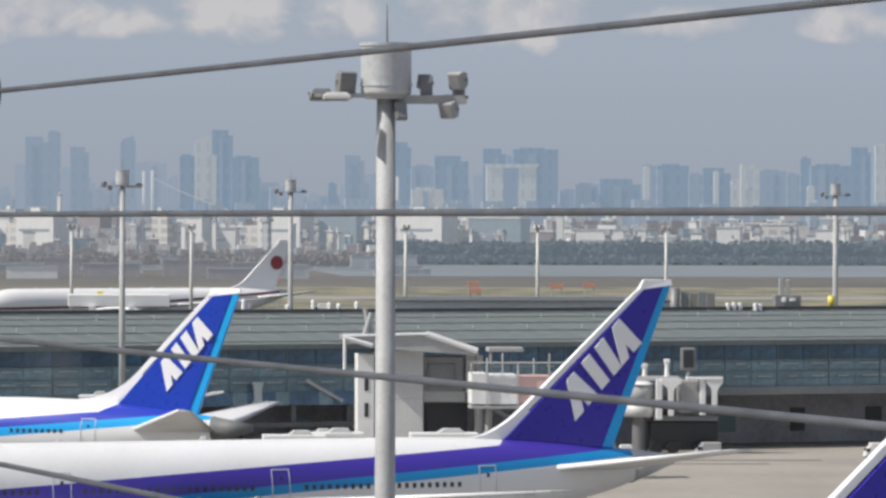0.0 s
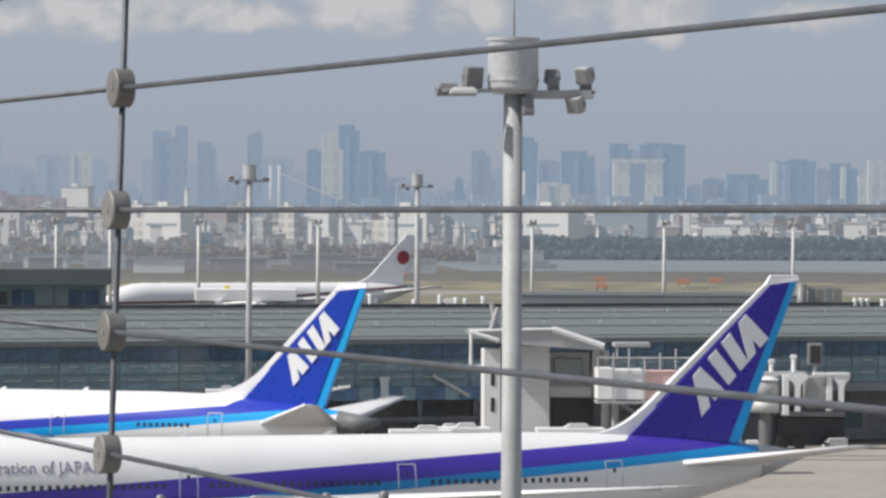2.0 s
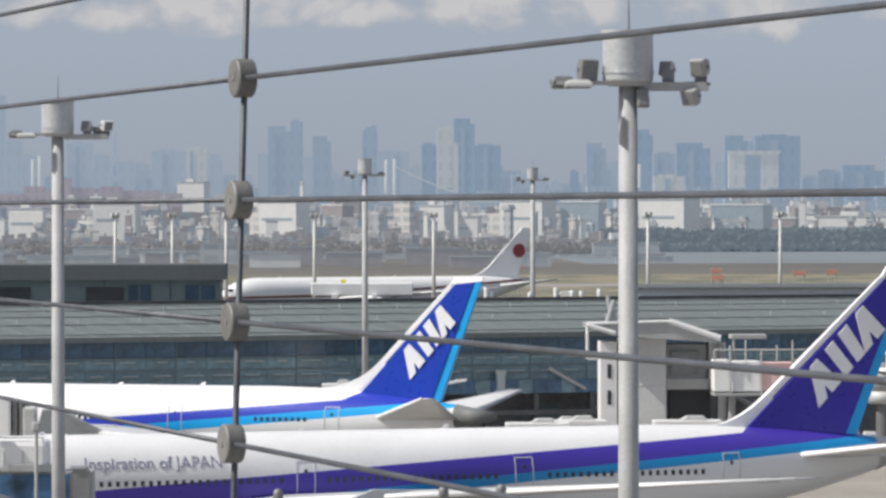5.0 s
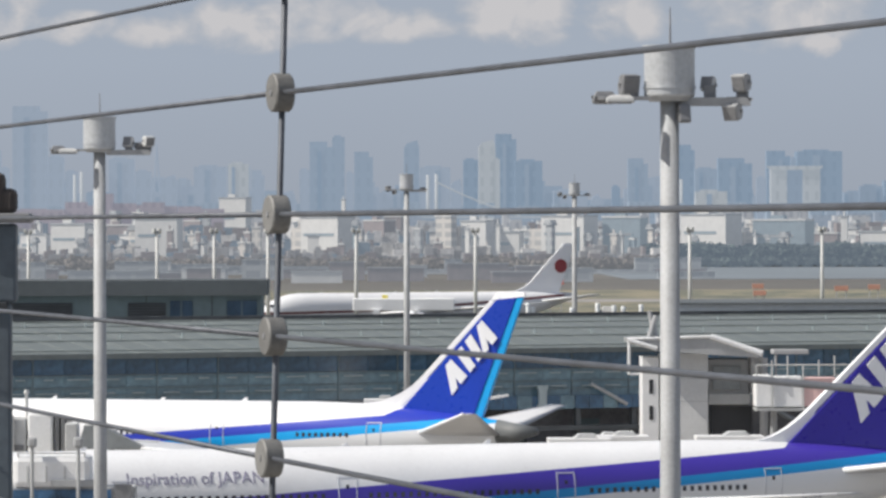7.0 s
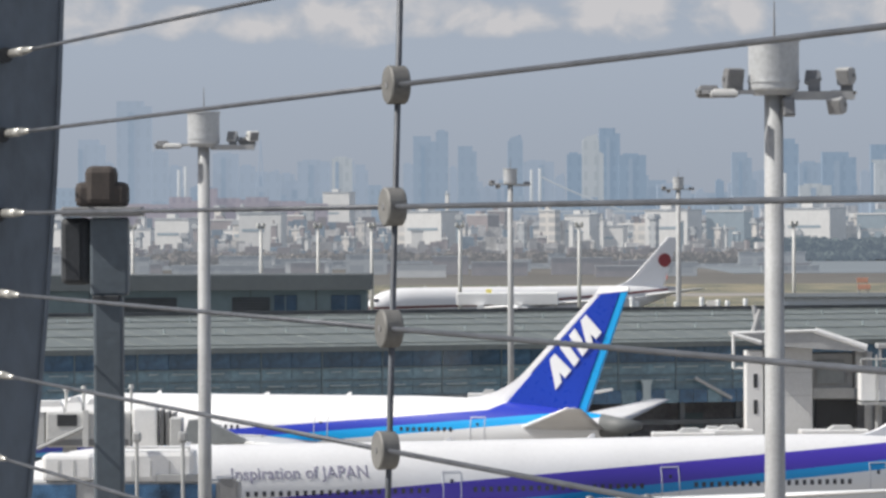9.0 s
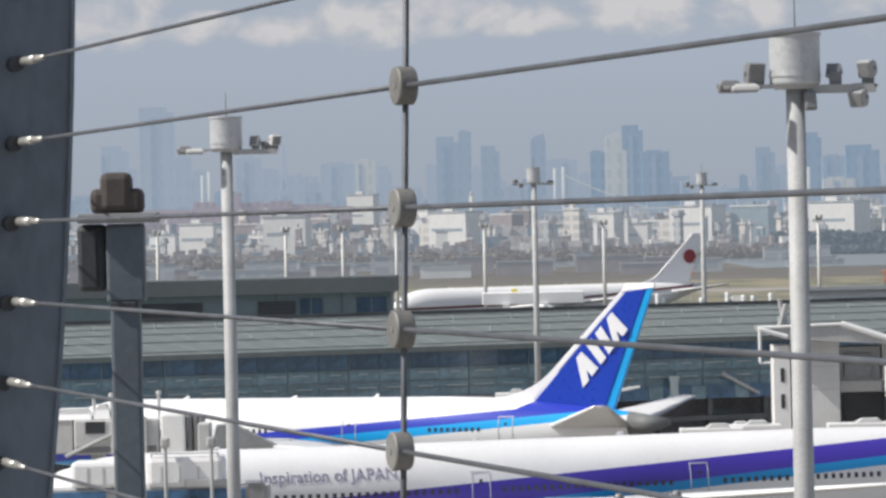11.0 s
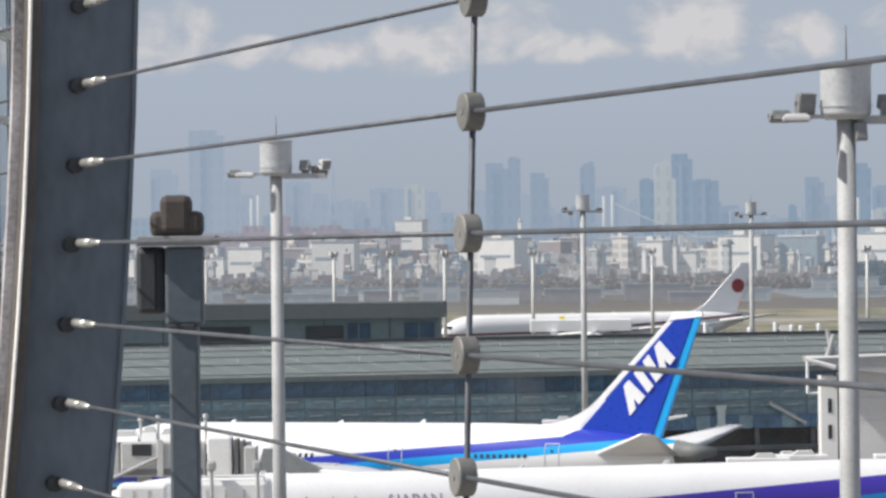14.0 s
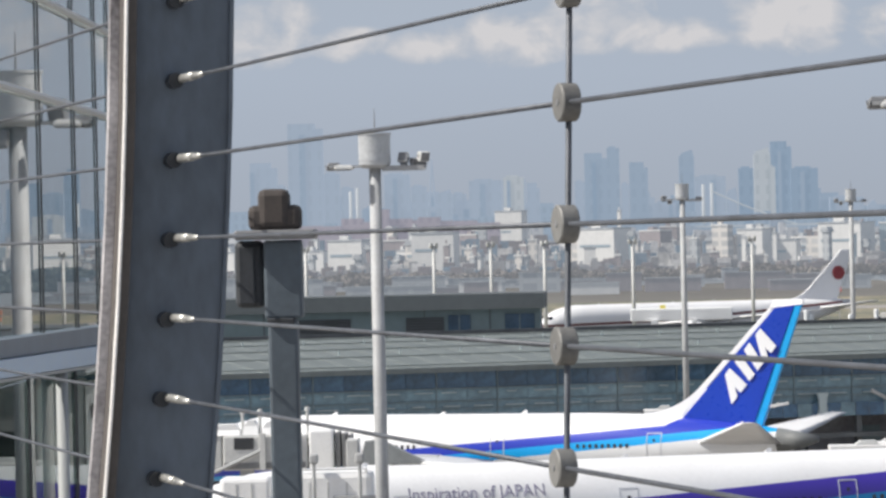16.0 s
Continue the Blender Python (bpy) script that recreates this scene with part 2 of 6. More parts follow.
PIER_DARK = surface("pier_undercroft", (0.115, 0.122, 0.13), 0.7, vary=0.25)
PIER_LOWER = surface("shaded_ground_storey", (0.40, 0.40, 0.43), 0.7, scale=0.4, vary=0.25)
MAST_POLE = surface("stained_mast_steel", (0.37, 0.385, 0.40), 0.6, scale=1.8, vary=0.2, bump=0.1, second=(0.28, 0.285, 0.29))
PIER_WALL = surface("pier_wall", (0.26, 0.28, 0.29), 0.65, scale=0.3, vary=0.15)
PINK = surface("pale_pink_panel", (0.80, 0.55, 0.53), 0.5, vary=0.08)
BUS_BLUE = surface("blue_advert_panel", (0.07, 0.17, 0.32), 0.4, scale=2, vary=0.5)
RED = surface("signal_red", (0.68, 0.15, 0.11), 0.5, vary=0.1)
# orange toned paler, with the haze put into its colour
ORANGE = surface("haze_washed_orange", (0.62, 0.33, 0.25), 0.5, vary=0.1)
YELLOW = surface("yellow_paint", (0.72, 0.62, 0.12), 0.5, vary=0.1)
FLAG_RED = surface("flag_red", (0.28, 0.045, 0.055), 0.4, vary=0.05)
TYRE = surface("tyre_rubber", (0.03, 0.03, 0.032), 0.8, vary=0.2)
HAZE_PANE = tinted_glass("green_tinted_glass", (0.86, 0.98, 0.98), 1.0)
DEEP_PANE = tinted_glass("dark_green_glass", (0.72, 0.86, 0.84), 0.8, 0.04)
CAR_WHITE = surface("vehicle_white", (0.78, 0.78, 0.78), 0.35, vary=0.04)


# ---------------------------------------------------------------- mesh helpers
def mesh_ob(name, bm, material, parent=None, label="", smooth=False):
    me = bpy.data.meshes.new(name)
    bm.normal_update()
    bm.to_mesh(me)
    bm.free()
    if smooth:
        for p in me.polygons:
            p.use_smooth = True
    me.materials.append(material)
    ob = new(name, me)
    if parent is not None:
        ob.parent = parent
    if label:
        tagged(ob, label)
    return ob


def part(name, bm, material, parent, label="", smooth=False):
    return mesh_ob(name, bm, material, parent, label, smooth)


def thing(name, label, category, m=None, group="", kind=""):
    ob = new(name)
    ob.empty_display_size = 0.5
    if m is not None:
        ob.matrix_world = m
    return tagged(ob, label, category, group, kind)


def boxes(*specs, bevel=0.0):
    """One bmesh of boxes, each (x0, x1, y0, y1, z0, z1)."""
    bm = bmesh.new()
    for x0, x1, y0, y1, z0, z1 in specs:
        bmesh.ops.create_cube(bm, size=1, matrix=Matrix.Translation(((x0 + x1) / 2, (y0 + y1) / 2, (z0 + z1) / 2)) @ Matrix.Diagonal((x1 - x0, y1 - y0, z1 - z0, 1)))
    if bevel:
        bmesh.ops.bevel(bm, geom=bm.edges[:], offset=bevel, segments=2, affect="EDGES", profile=0.5)
    return bm


def rods(*specs, seg=12):
    """One bmesh of tapered rods, each (start, end, r0, r1)."""
    bm = bmesh.new()
    for a, b, r0, r1 in specs:
        a, b = Vector(a), Vector(b)
        d = b - a
        m = Matrix.Translation((a + b) / 2) @ d.to_track_quat("Z", "Y").to_matrix().to_4x4()
        bmesh.ops.create_cone(bm, cap_ends=True, segments=seg, radius1=r0, radius2=r1, depth=d.length, matrix=m)
    return bm


def prism(outline, y0, y1, bevel=0.0):
    """An outline in x and z, from y0 to y1."""
    bm = bmesh.new()
    a = [bm.verts.new((x, y0, z)) for x, z in outline]
    b = [bm.verts.new((x, y1, z)) for x, z in outline]
    bm.faces.new(a)
    bm.faces.new(b[::-1])
    n = len(a)
    for i in range(n):
        bm.faces.new((a[i], b[i], b[(i + 1) % n], a[(i + 1) % n]))
    bmesh.ops.recalc_face_normals(bm, faces=bm.faces[:])
    if bevel:
        bmesh.ops.bevel(bm, geom=bm.edges[:], offset=bevel, segments=2, affect="EDGES", profile=0.5)
    return bm


def loft(rings, close=True):
    """A tube through rings of equally many points."""
    bm = bmesh.new()
    rows = [[bm.verts.new(p) for p in r] for r in rings]
    n = len(rows[0])
    for a, b in zip(rows, rows[1:]):
        for i in range(n):
            bm.faces.new((a[i], a[(i + 1) % n], b[(i + 1) % n], b[i]))
    if close:
        bm.faces.new(rows[0][::-1])
        bm.faces.new(rows[-1])
    bmesh.ops.recalc_face_normals(bm, faces=bm.faces[:])
    return bm


def blade(root, tip, root_chord, tip_chord, thick, up=(0, 0, 1)):
    """A wing-like blade from root to tip leading edge, chords along x, with a rounded section."""
    up = Vector(up)
    rings = []
    for k in range(5):
        f = k / 4
        p, c = Vector(root).lerp(Vector(tip), f), root_chord + (tip_chord - root_chord) * f
        t = thick * c / root_chord
        prof = [(0, 0), (0.04, 0.45), (0.2, 0.9), (0.45, 1), (0.75, 0.5), (1, 0.04), (0.75, -0.35), (0.4, -0.7), (0.15, -0.6), (0.04, -0.35)]
        rings.append([p + Vector((u * c, 0, 0)) + up * (v * t / 2) for u, v in prof])
    return loft(rings)


# ---------------------------------------------------------------- ground and water
def strip(name, x0, x1, y0, y1, z, material, label, category, thick=0.3, n=1):
    ob = mesh_ob(name, boxes((x0, x1, y0, y1, z - thick, z)), material)
    return tagged(ob, label, category, kind="structure")


def field_material():
    """Dry airfield grass with worn tracks, in long streaks across the view."""
    m = surface("airfield_grass", (0.205, 0.182, 0.128), 0.95, scale=0.06, vary=0.25, second=(0.082, 0.100, 0.082))
    nt = m.node_tree
    for n in nt.nodes:
        if n.type == "VALTORGB":
            n.color_ramp.elements[0].position, n.color_ramp.elements[1].position = 0.41, 0.58
    co = [n for n in nt.nodes if n.type == "TEX_COORD"][0]
    mp = nt.nodes.new("ShaderNodeMapping")
    mp.inputs["Scale"].default_value = (2.2, 1.0, 1.0)
    nt.links.new(co.outputs["Object"], mp.inputs["Vector"])
    for n in nt.nodes:
        if n.type == "TEX_NOISE":
            nt.links.new(mp.outputs[0], n.inputs["Vector"])
    return m


GRASS = field_material()
TAXI = surface("taxiway_asphalt", (0.13, 0.13, 0.13), 0.9, scale=0.03, vary=0.15)
RUNWAY = surface("worn_runway", (0.27, 0.26, 0.25), 0.9, scale=0.03, vary=0.15)
WATER = surface("bay_water", (0.185, 0.215, 0.24), 0.5, scale=0.02, vary=0.12)
LAND = surface("reclaimed_land", (0.125, 0.122, 0.115), 0.9, scale=0.01, vary=0.25)

ground = strip("ground", -2600, 2600, -60, 4950, 0, LAND, "grey reclaimed land reaching to the hazy horizon", "ground", 1.0)
strip("apron", -400, 400, 40, 640, 0.06, CONCRETE, "pale tan concrete airport apron", "apron")
strip("grass_field", -900, 900, 640.1, 1760, 0.05, GRASS, "dry green and tan airfield grass", "grass")
strip("taxiway_1", -900, 900, 1010, 1075, 0.09, TAXI, "grey asphalt taxiway across the grass", "taxiway")
strip("taxiway_2", -900, 900, 700, 745, 0.09, TAXI, "grey asphalt taxiway behind the pier", "taxiway")
strip("runway", -900, 900, 1480, 1540, 0.09, RUNWAY, "pale worn runway beyond the grass", "runway")
# two thin dark streaks laid on the apron as strips
strip("dark_streak_1", 52, 72, 474.0, 475.6, 0.075, TAXI, "thin dark streak on the apron", "drain")
strip("dark_streak_2", 56, 66, 466.5, 468.2, 0.075, TAXI, "thin dark streak on the apron", "drain")
strip("water", 120, 1300, 2100, 2700, 0.12, WATER, "calm grey-blue bay water", "water")


# ---------------------------------------------------------------- the pier
ANNEX_WALL = surface("annex_cladding", (0.175, 0.225, 0.24), 0.6, scale=0.2, vary=0.14)
ANNEX_PANE = surface("annex_window", (0.045, 0.09, 0.15), 0.2, vary=0.3)
ANNEX_ROOF = surface("annex_roof", (0.095, 0.110, 0.120), 0.7, scale=0.2, vary=0.14)


def make_pier():
    """A long glazed pier with a low pitched metal roof, turned 22 degrees."""
    ang = math.degrees(math.atan2(46.0, 111.3))
    m = pose(0, 473.4, 0, 0, 0, ang)
    pier = thing("pier_building", "long glazed airport pier with grey standing-seam roof", "terminal", m, kind="structure")
    x0, x1 = -120.0, 150.0
    z_eave, z_ridge, dip = 10.75, 13.45, 15.0
    # roof: a gently bowed sheet with a thick eave
    prof = [(-1.6, z_eave - 0.45), (-1.6, z_eave), (3, z_eave + 0.95), (8, z_eave + 1.85), (dip, z_ridge), (dip + 30, z_ridge - 0.4), (dip + 30, z_ridge - 0.9), (dip, z_ridge - 0.6), (0, z_eave - 0.45)]
    bm = loft([[(x, y, z) for y, z in prof] for x in (x0, x1)])
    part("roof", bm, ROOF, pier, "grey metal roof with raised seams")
    # one sheet between each pair of seams
    lean = 0.41
    sheet = [(y, z + 0.03) for y, z in prof[1:5]]
    low = [(y, z + 0.005) for y, z in reversed(prof[1:5])]
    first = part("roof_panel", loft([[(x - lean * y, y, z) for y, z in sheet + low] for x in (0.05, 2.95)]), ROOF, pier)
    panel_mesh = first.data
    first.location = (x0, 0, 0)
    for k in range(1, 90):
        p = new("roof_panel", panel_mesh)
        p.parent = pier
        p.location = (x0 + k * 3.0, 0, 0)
    # raised seams and long purlin lines
    specs = []
    for k in range(91):
        x = x0 + k * 3.0
        for (ya, za), (yb, zb) in zip(prof[1:4], prof[2:5]):
            specs.append(((x - lean * ya, ya, za + 0.03), (x - lean * yb, yb, zb + 0.03), 0.035, 0.035))
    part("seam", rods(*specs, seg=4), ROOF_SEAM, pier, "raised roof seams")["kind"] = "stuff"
    specs = []
    for f in (0.06, 0.30, 0.52, 0.74, 0.92):
        y = -1.6 + f * (dip + 1.6)
        for (ya, za), (yb, zb) in zip(prof[1:4], prof[2:5]):
            if ya <= y <= yb:
                z = za + (zb - za) * (y - ya) / (yb - ya) + 0.03
                specs.append((x0, x1, y - 0.06, y + 0.06, z, z + 0.07))
    for sp in specs:
        part("snow_rail", boxes(sp), ROOF_SEAM, pier)
    # pale upright snow guards in two rows
    guard = None
    for k in range(0, 90, 2):
        for (y, z), off in (((4.6, z_eave + 1.25), 0.0), ((10.6, z_eave + 2.2), 1.1)):
            if guard is None:
                p = part("snow_guard", boxes((-0.05, 0.05, -0.05, 0.05, -0.08, 0.42)), PIER_LINE, pier, "pale upright snow guard")
                guard = p.data
            else:
                p = new("snow_guard", guard)
                p.parent = pier
            p.location = (x0 + k * 3.0 + off - lean * y, y, z)
    part("ridge_cap", boxes((x0, x1, dip - 0.3, dip + 0.3, z_ridge + 0.02, z_ridge + 0.35)), PIER_DARK, pier)
    # upper glazed gallery
    part("glazing", boxes((x0, x1, 0.4, 0.7, 6.1, 8.75)), PIER_GLASS, pier, "blue-green glass wall")
    part("upper_glazing", boxes((x0, x1, 0.42, 0.7, 8.75, z_eave - 0.4)), NAVY_GLASS, pier, "navy glass strip under the eave")
    for z in (8.75, 7.6, 6.9):
        part("transom", boxes((x0, x1, 0.22, 0.39, z - 0.04, z + 0.04)), PIER_FRAME, pier)
    # panes, three to a bay, and pale bars for the reflections in them
    for z0_, z1_, mt in ((6.14, 7.54, PIER_GLASS), (7.66, 8.69, PIER_GLASS), (8.81, z_eave - 0.42, NAVY_GLASS)):
        pane_mesh = None
        for k in range(90):
            if pane_mesh is None:
                p = part("pane", boxes((0.05, 2.95, 0.355, 0.395, z0_, z1_)), mt, pier)
                pane_mesh = p.data
            else:
                p = new("pane", pane_mesh)
                p.parent = pier
            p.location = (x0 + k * 3.0, 0, 0)
    rl = random.Random(77)
    # short pale bars stand in for broken reflections in the glass
    for z in (8.38, 7.12):
        glint_mesh = None
        for k in range(90):
            if glint_mesh is None:
                p = part("pane_ledge", boxes((-0.95, 0.95, 0.15, 0.352, -0.05, 0.05)), PIER_LINE, pier)
                glint_mesh = p.data
            else:
                p = new("pane_ledge", glint_mesh)
                p.parent = pier
            p.location = (x0 + k * 3.0 + 1.5 + rl.uniform(-0.3, 0.3), 0, z)
            p.scale = (rl.uniform(0.45, 1.15), 1, 1)
    specs = [(x0 + k * 3.0 - 0.05, x0 + k * 3.0 + 0.05, 0.26, 0.45, 6.1, z_eave - 0.4) for k in range(0, 91, 2)]
    part("mullion", boxes(*specs), PIER_FRAME, pier)["kind"] = "stuff"
    part("sill_band", boxes((x0, x1, -0.2, 0.75, 5.3, 6.1)), PIER_WALL, pier)
    # storey below: piers, dark bays, windows
    part("lower_wall", boxes((x0, x1, 9.0, 9.4, 0, 5.3)), PIER_LOWER, pier, "dark recessed ground storey")
    part("soffit", boxes((x0, x1, 0.76, 9.4, 5.3, 5.6)), PIER_WALL, pier)
    part("ledge", boxes((x0, 33.0, -0.4, 0.6, 2.9, 3.35)), PIER_POST, pier)
    for xx in (44, -20, -48):
        part("stair_brace", rods(((xx, -0.6, 5.2), (xx + 4.2, -0.6, 2.9), 0.28, 0.28), seg=6), PIER_WALL, pier, "grey diagonal stair flight")
    part("stair_brace", rods(((25.6, -0.6, 7.3), (29.4, -0.6, 5.3), 0.18, 0.18), seg=6), MAST_LIGHT, pier, "pale diagonal stair flight")
    bm = loft([[(20.6 - w, -0.55, z), (20.6 + w, -0.55, z), (20.6 + w, -0.26, z), (20.6 - w, -0.26, z)] for w, z in ((0.75, 4.9), (0.4, 5.5), (0.4, 6.6), (0.6, 7.2))])
    part("stair_pillar", bm, PIER_LINE, pier, "pale flared pillar")
    for k in range(17):
        part("lower_pane", boxes((7.6 + k * 1.5, 9.04 + k * 1.5, -0.25, -0.206, 4.95, 6.2)), PIER_GLASS if k % 3 == 1 else NAVY_GLASS, pier)
    for k in range(27):
        xx = x0 + 3 + k * 5.9
        part("column", boxes((xx - 0.25, xx + 0.25, 0.1, 0.7, 0, 5.3)), PIER_POST, pier)
    random.seed(5)
    for k in range(34):
        xx = x0 + 5 + k * 8.0 + random.uniform(-1, 1)
        w = random.uniform(1.2, 2.6)
        part("window", boxes((xx, xx + w, 8.85, 8.99, 1.2, 3.6)), PIER_DARK if k % 3 else PIER_FRAME, pier)
    # solid back so that the pier is closed
    part("back_wall", boxes((x0, x1, dip + 28, dip + 28.4, 0, z_ridge - 0.9)), PIER_WALL, pier)
    return pier


make_pier()


def make_annex():
    """Low flat-roofed block that rises behind the pier roof."""
    b = thing("annex_block", "low dark grey flat-roofed block behind the pier roof", "building", pose(0, 496, 0), kind="structure")
    x0, x1 = -75.0, -7.5
    part("wall", boxes((x0, x1, 0, 14, 0, 15.6)), ANNEX_WALL, b)
    part("roof", boxes((x0 - 0.6, x1 + 0.5, -0.9, 14.5, 15.6, 17.1)), ANNEX_ROOF, b, "deep grey flat roof edge")
    for x, w in ((-15.4, 1.1), (-9.5, 1.45), (-41.0, 1.2), (-54.0, 1.6)):
        part("window", boxes((x - w, x + w, -0.12, 0.05, 13.4, 15.1), bevel=0.03), ANNEX_PANE, b, "dark blue window")
        part("window_frame", boxes((x - 0.06, x + 0.06, -0.16, -0.121, 13.4, 15.1)), ANNEX_WALL, b)
    for x in (-12.4, -18.8, -23.5, -34.5):
        part("panel_joint", boxes((x - 0.06, x + 0.06, -0.05, 0.02, 13.0, 15.6)), ANNEX_ROOF, b)
    for xa, xb in ((-32.6, -26.0), (-20.6, -16.9)):
        lv = part("louvre", boxes((xa, xb, -0.10, 0.02, 13.5, 14.9)), DARK, b, "dark louvred opening")
        for q in range(5):
            part("slat", boxes((xa, xb, -0.16, -0.104, 13.6 + q * 0.26, 13.68 + q * 0.26)), PIER_DARK, lv)
    return b


make_annex()


# ---------------------------------------------------------------- airliners
def ring(s, r_y, r_z, zc, n=28):
    return [(s, r_y * math.cos(2 * math.pi * k / n), zc + r_z * math.sin(2 * math.pi * k / n)) for k in range(n)]


def airliner(name, label, m, length, radius, z_mid, tail_z, skin, fin_paint, stripe_paint, fin, wing, stab, marks=None, door_s=(), win_z=0.5, win_rows=(), disc=False, sweep_up=1.0, fillet=-3.4, registry=None):
    """A parked twin-engined airliner: x runs from nose to tail, the port side is at negative y."""
    a = thing(name, label, "airliner", m)
    L, r, zc = length, radius, z_mid
    rings = []
    for s, k, dz in ((0.0, 0.02, -0.9), (0.35, 0.22, -0.85), (1.2, 0.42, -0.68), (2.6, 0.64, -0.45), (4.5, 0.83, -0.2), (7.0, 0.96, -0.05), (9.0, 1.0, 0)):
        rings.append(ring(s, r * k, r * k, zc + dz * r * 0.55))
    t0 = L - 19.0
    for k in range(1, 9):
        rings.append(ring(9 + (t0 - 9) * k / 8, r, r, zc))
    for f, k, up in ((0.2, 0.95, 0.05), (0.4, 0.83, 0.15), (0.6, 0.65, 0.31), (0.8, 0.42, 0.5), (0.93, 0.22, 0.66), (1.0, 0.08, 0.76)):
        rings.append(ring(t0 + 19.0 * f, r * k, r * k, zc + up * r * sweep_up))
    # half-width of the skin at a station and height
    girth = [(ri[0][0], (max(q[1] for q in ri) - min(q[1] for q in ri)) / 2, (max(q[2] for q in ri) + min(q[2] for q in ri)) / 2) for ri in rings]

    def side(s_, z_):
        for (sa, ra, ca), (sb, rb, cb) in zip(girth, girth[1:]):
            if sa <= s_ <= sb:
                f_ = (s_ - sa) / (sb - sa)
                return math.sqrt(max((ra + (rb - ra) * f_) ** 2 - (z_ - ca - (cb - ca) * f_) ** 2, 0.04))
        return r
    part("fuselage", loft(rings), skin, a, "white fuselage with two slanted blue bands" if not disc else "white fuselage with a thin red line", smooth=True)
    part("tail_cone_exhaust", rods(((L - 3.0, 0, zc + 0.56 * r * sweep_up), (L + 0.25, 0, zc + 0.77 * r * sweep_up), 0.375 * r, 0.3), seg=24), PIER_POST if sweep_up < 0.5 else WING_GREY, a, "grey exhaust cone", smooth=True)
    # fin: body, white leading edge, coloured rudder strip
    (lx0, lz0), (lx1, lz1), (tx1, tz1), (tx0, tz0) = fin
    lead = 0.11
    mid0, mid1 = tx0 - (tx0 - lx0) * 0.10, tx1 - (tx1 - lx1) * 0.20

    def slab(x_a0, x_b0, x_a1, x_b1, z0a, z0b, z1a, z1b, th, mat, nm, lab=""):
        bm = bmesh.new()
        pts = [(x_a0, z0a), (x_b0, z0b), (x_b1, z1b), (x_a1, z1a)]
        lo = [bm.verts.new((x, -th, z)) for x, z in pts[:2]] + [bm.verts.new((x, -th * 0.45, z)) for x, z in pts[2:]]
        hi = [bm.verts.new((x, th, z)) for x, z in pts[:2]] + [bm.verts.new((x, th * 0.45, z)) for x, z in pts[2:]]
        bm.faces.new(lo), bm.faces.new(hi[::-1])
        for i in range(4):
            j = (i + 1) % 4
            bm.faces.new((lo[i], hi[i], hi[j], lo[j]))
        bmesh.ops.recalc_face_normals(bm, faces=bm.faces[:])
        bmesh.ops.bevel(bm, geom=bm.edges[:], offset=0.05, segments=2, affect="EDGES", profile=0.5)
        return part(nm, bm, mat, a, lab)

    w0, w1 = 0.95, 0.74
    slab(lx0 + w0, mid0, lx1 + w1, mid1, lz0 - 0.5, tz0 - 1.3, lz1 - 0.45, tz1 - 0.35, 0.42, fin_paint, "fin", "tall swept fin in deep blue paint" if not disc else "tall swept white fin")
    slab(lx0 - 0.15, lx0 + w0 + 0.02, lx1 - 0.05, lx1 + w1 + 0.02, lz0 - 0.75, lz0 - 0.3, lz1 - 0.75, lz1 - 0.45, 0.30, FIN_WHITE, "leading_edge", "white leading edge")
    # curved fillet that runs from the spine up into the leading edge
    rise = (lz1 - lz0) / (lx1 - lx0 + 0.1)
    ends = ((fillet, -0.2), (0.55 / rise - 0.15, -0.2), (2.6, -0.76 + rise * 2.75))
    curve = [tuple((1 - q) ** 2 * ends[0][i] + 2 * q * (1 - q) * ends[1][i] + q * q * ends[2][i] for i in (0, 1)) for q in (0, 0.12, 0.25, 0.37, 0.5, 0.62, 0.75, 0.87, 1)]
    curve += [(3.1, ends[2][1] - 0.3), (0.9, -0.9), (fillet, -0.9)]
    part("dorsal_fillet", prism([(lx0 + u, lz0 + v) for u, v in curve], -0.27, 0.27), FIN_WHITE, a, "curved white fillet at the fin's foot")
    slab(mid0 - 0.02, tx0, mid1 - 0.02, tx1, tz0 - 1.2, tz0 - 1.3, tz1 - 0.35, tz1 - 0.35, 0.30, stripe_paint, "rudder", "sky-blue rudder strip" if not disc else "")
    slab(lx1 + 0.1, tx1 + 0.1, lx1 + 0.55, tx1 + 0.05, lz1 - 0.7, tz1 - 0.38, lz1 + 0.02, tz1, 0.22, FIN_WHITE, "fin_tip")
    # a row of plain slanted white shapes climbing the fin
    if marks:
        (bx, bz), (rx_, rz_), (qx, qz) = marks

        def on_fin(u, v):
            return bx + rx_ * u + qx * v, bz + rz_ * u + qz * v
        # solid wedges and slanted bars in a row
        shapes = (
            [(0.00, 0.0), (0.13, 0.0), (0.165, 0.34), (0.20, 0.0), (0.34, 0.0), (0.22, 1.0), (0.11, 1.0)],
            [(0.33, 1.0), (0.45, 1.0), (0.52, 0.0), (0.40, 0.0)],
            [(0.53, 1.0), (0.66, 1.0), (0.70, 0.0), (0.58, 0.0)],
            [(0.70, 0.0), (0.81, 0.0), (0.84, 0.34), (0.88, 0.0), (1.0, 0.0), (0.90, 1.0), (0.79, 1.0)],
        )
        for sgn in (-1, 1):
            for sh in shapes:
                bm = prism([on_fin(u, v) for u, v in sh], sgn * 0.40, sgn * 0.47)
                part("tail_mark", bm, FIN_WHITE, a, "plain white slanted shape on the fin")
    if disc:
        cx, cz = lx1 * 0.52 + tx0 * 0.48 + 0.3, lz0 + 0.52 * (lz1 - lz0)
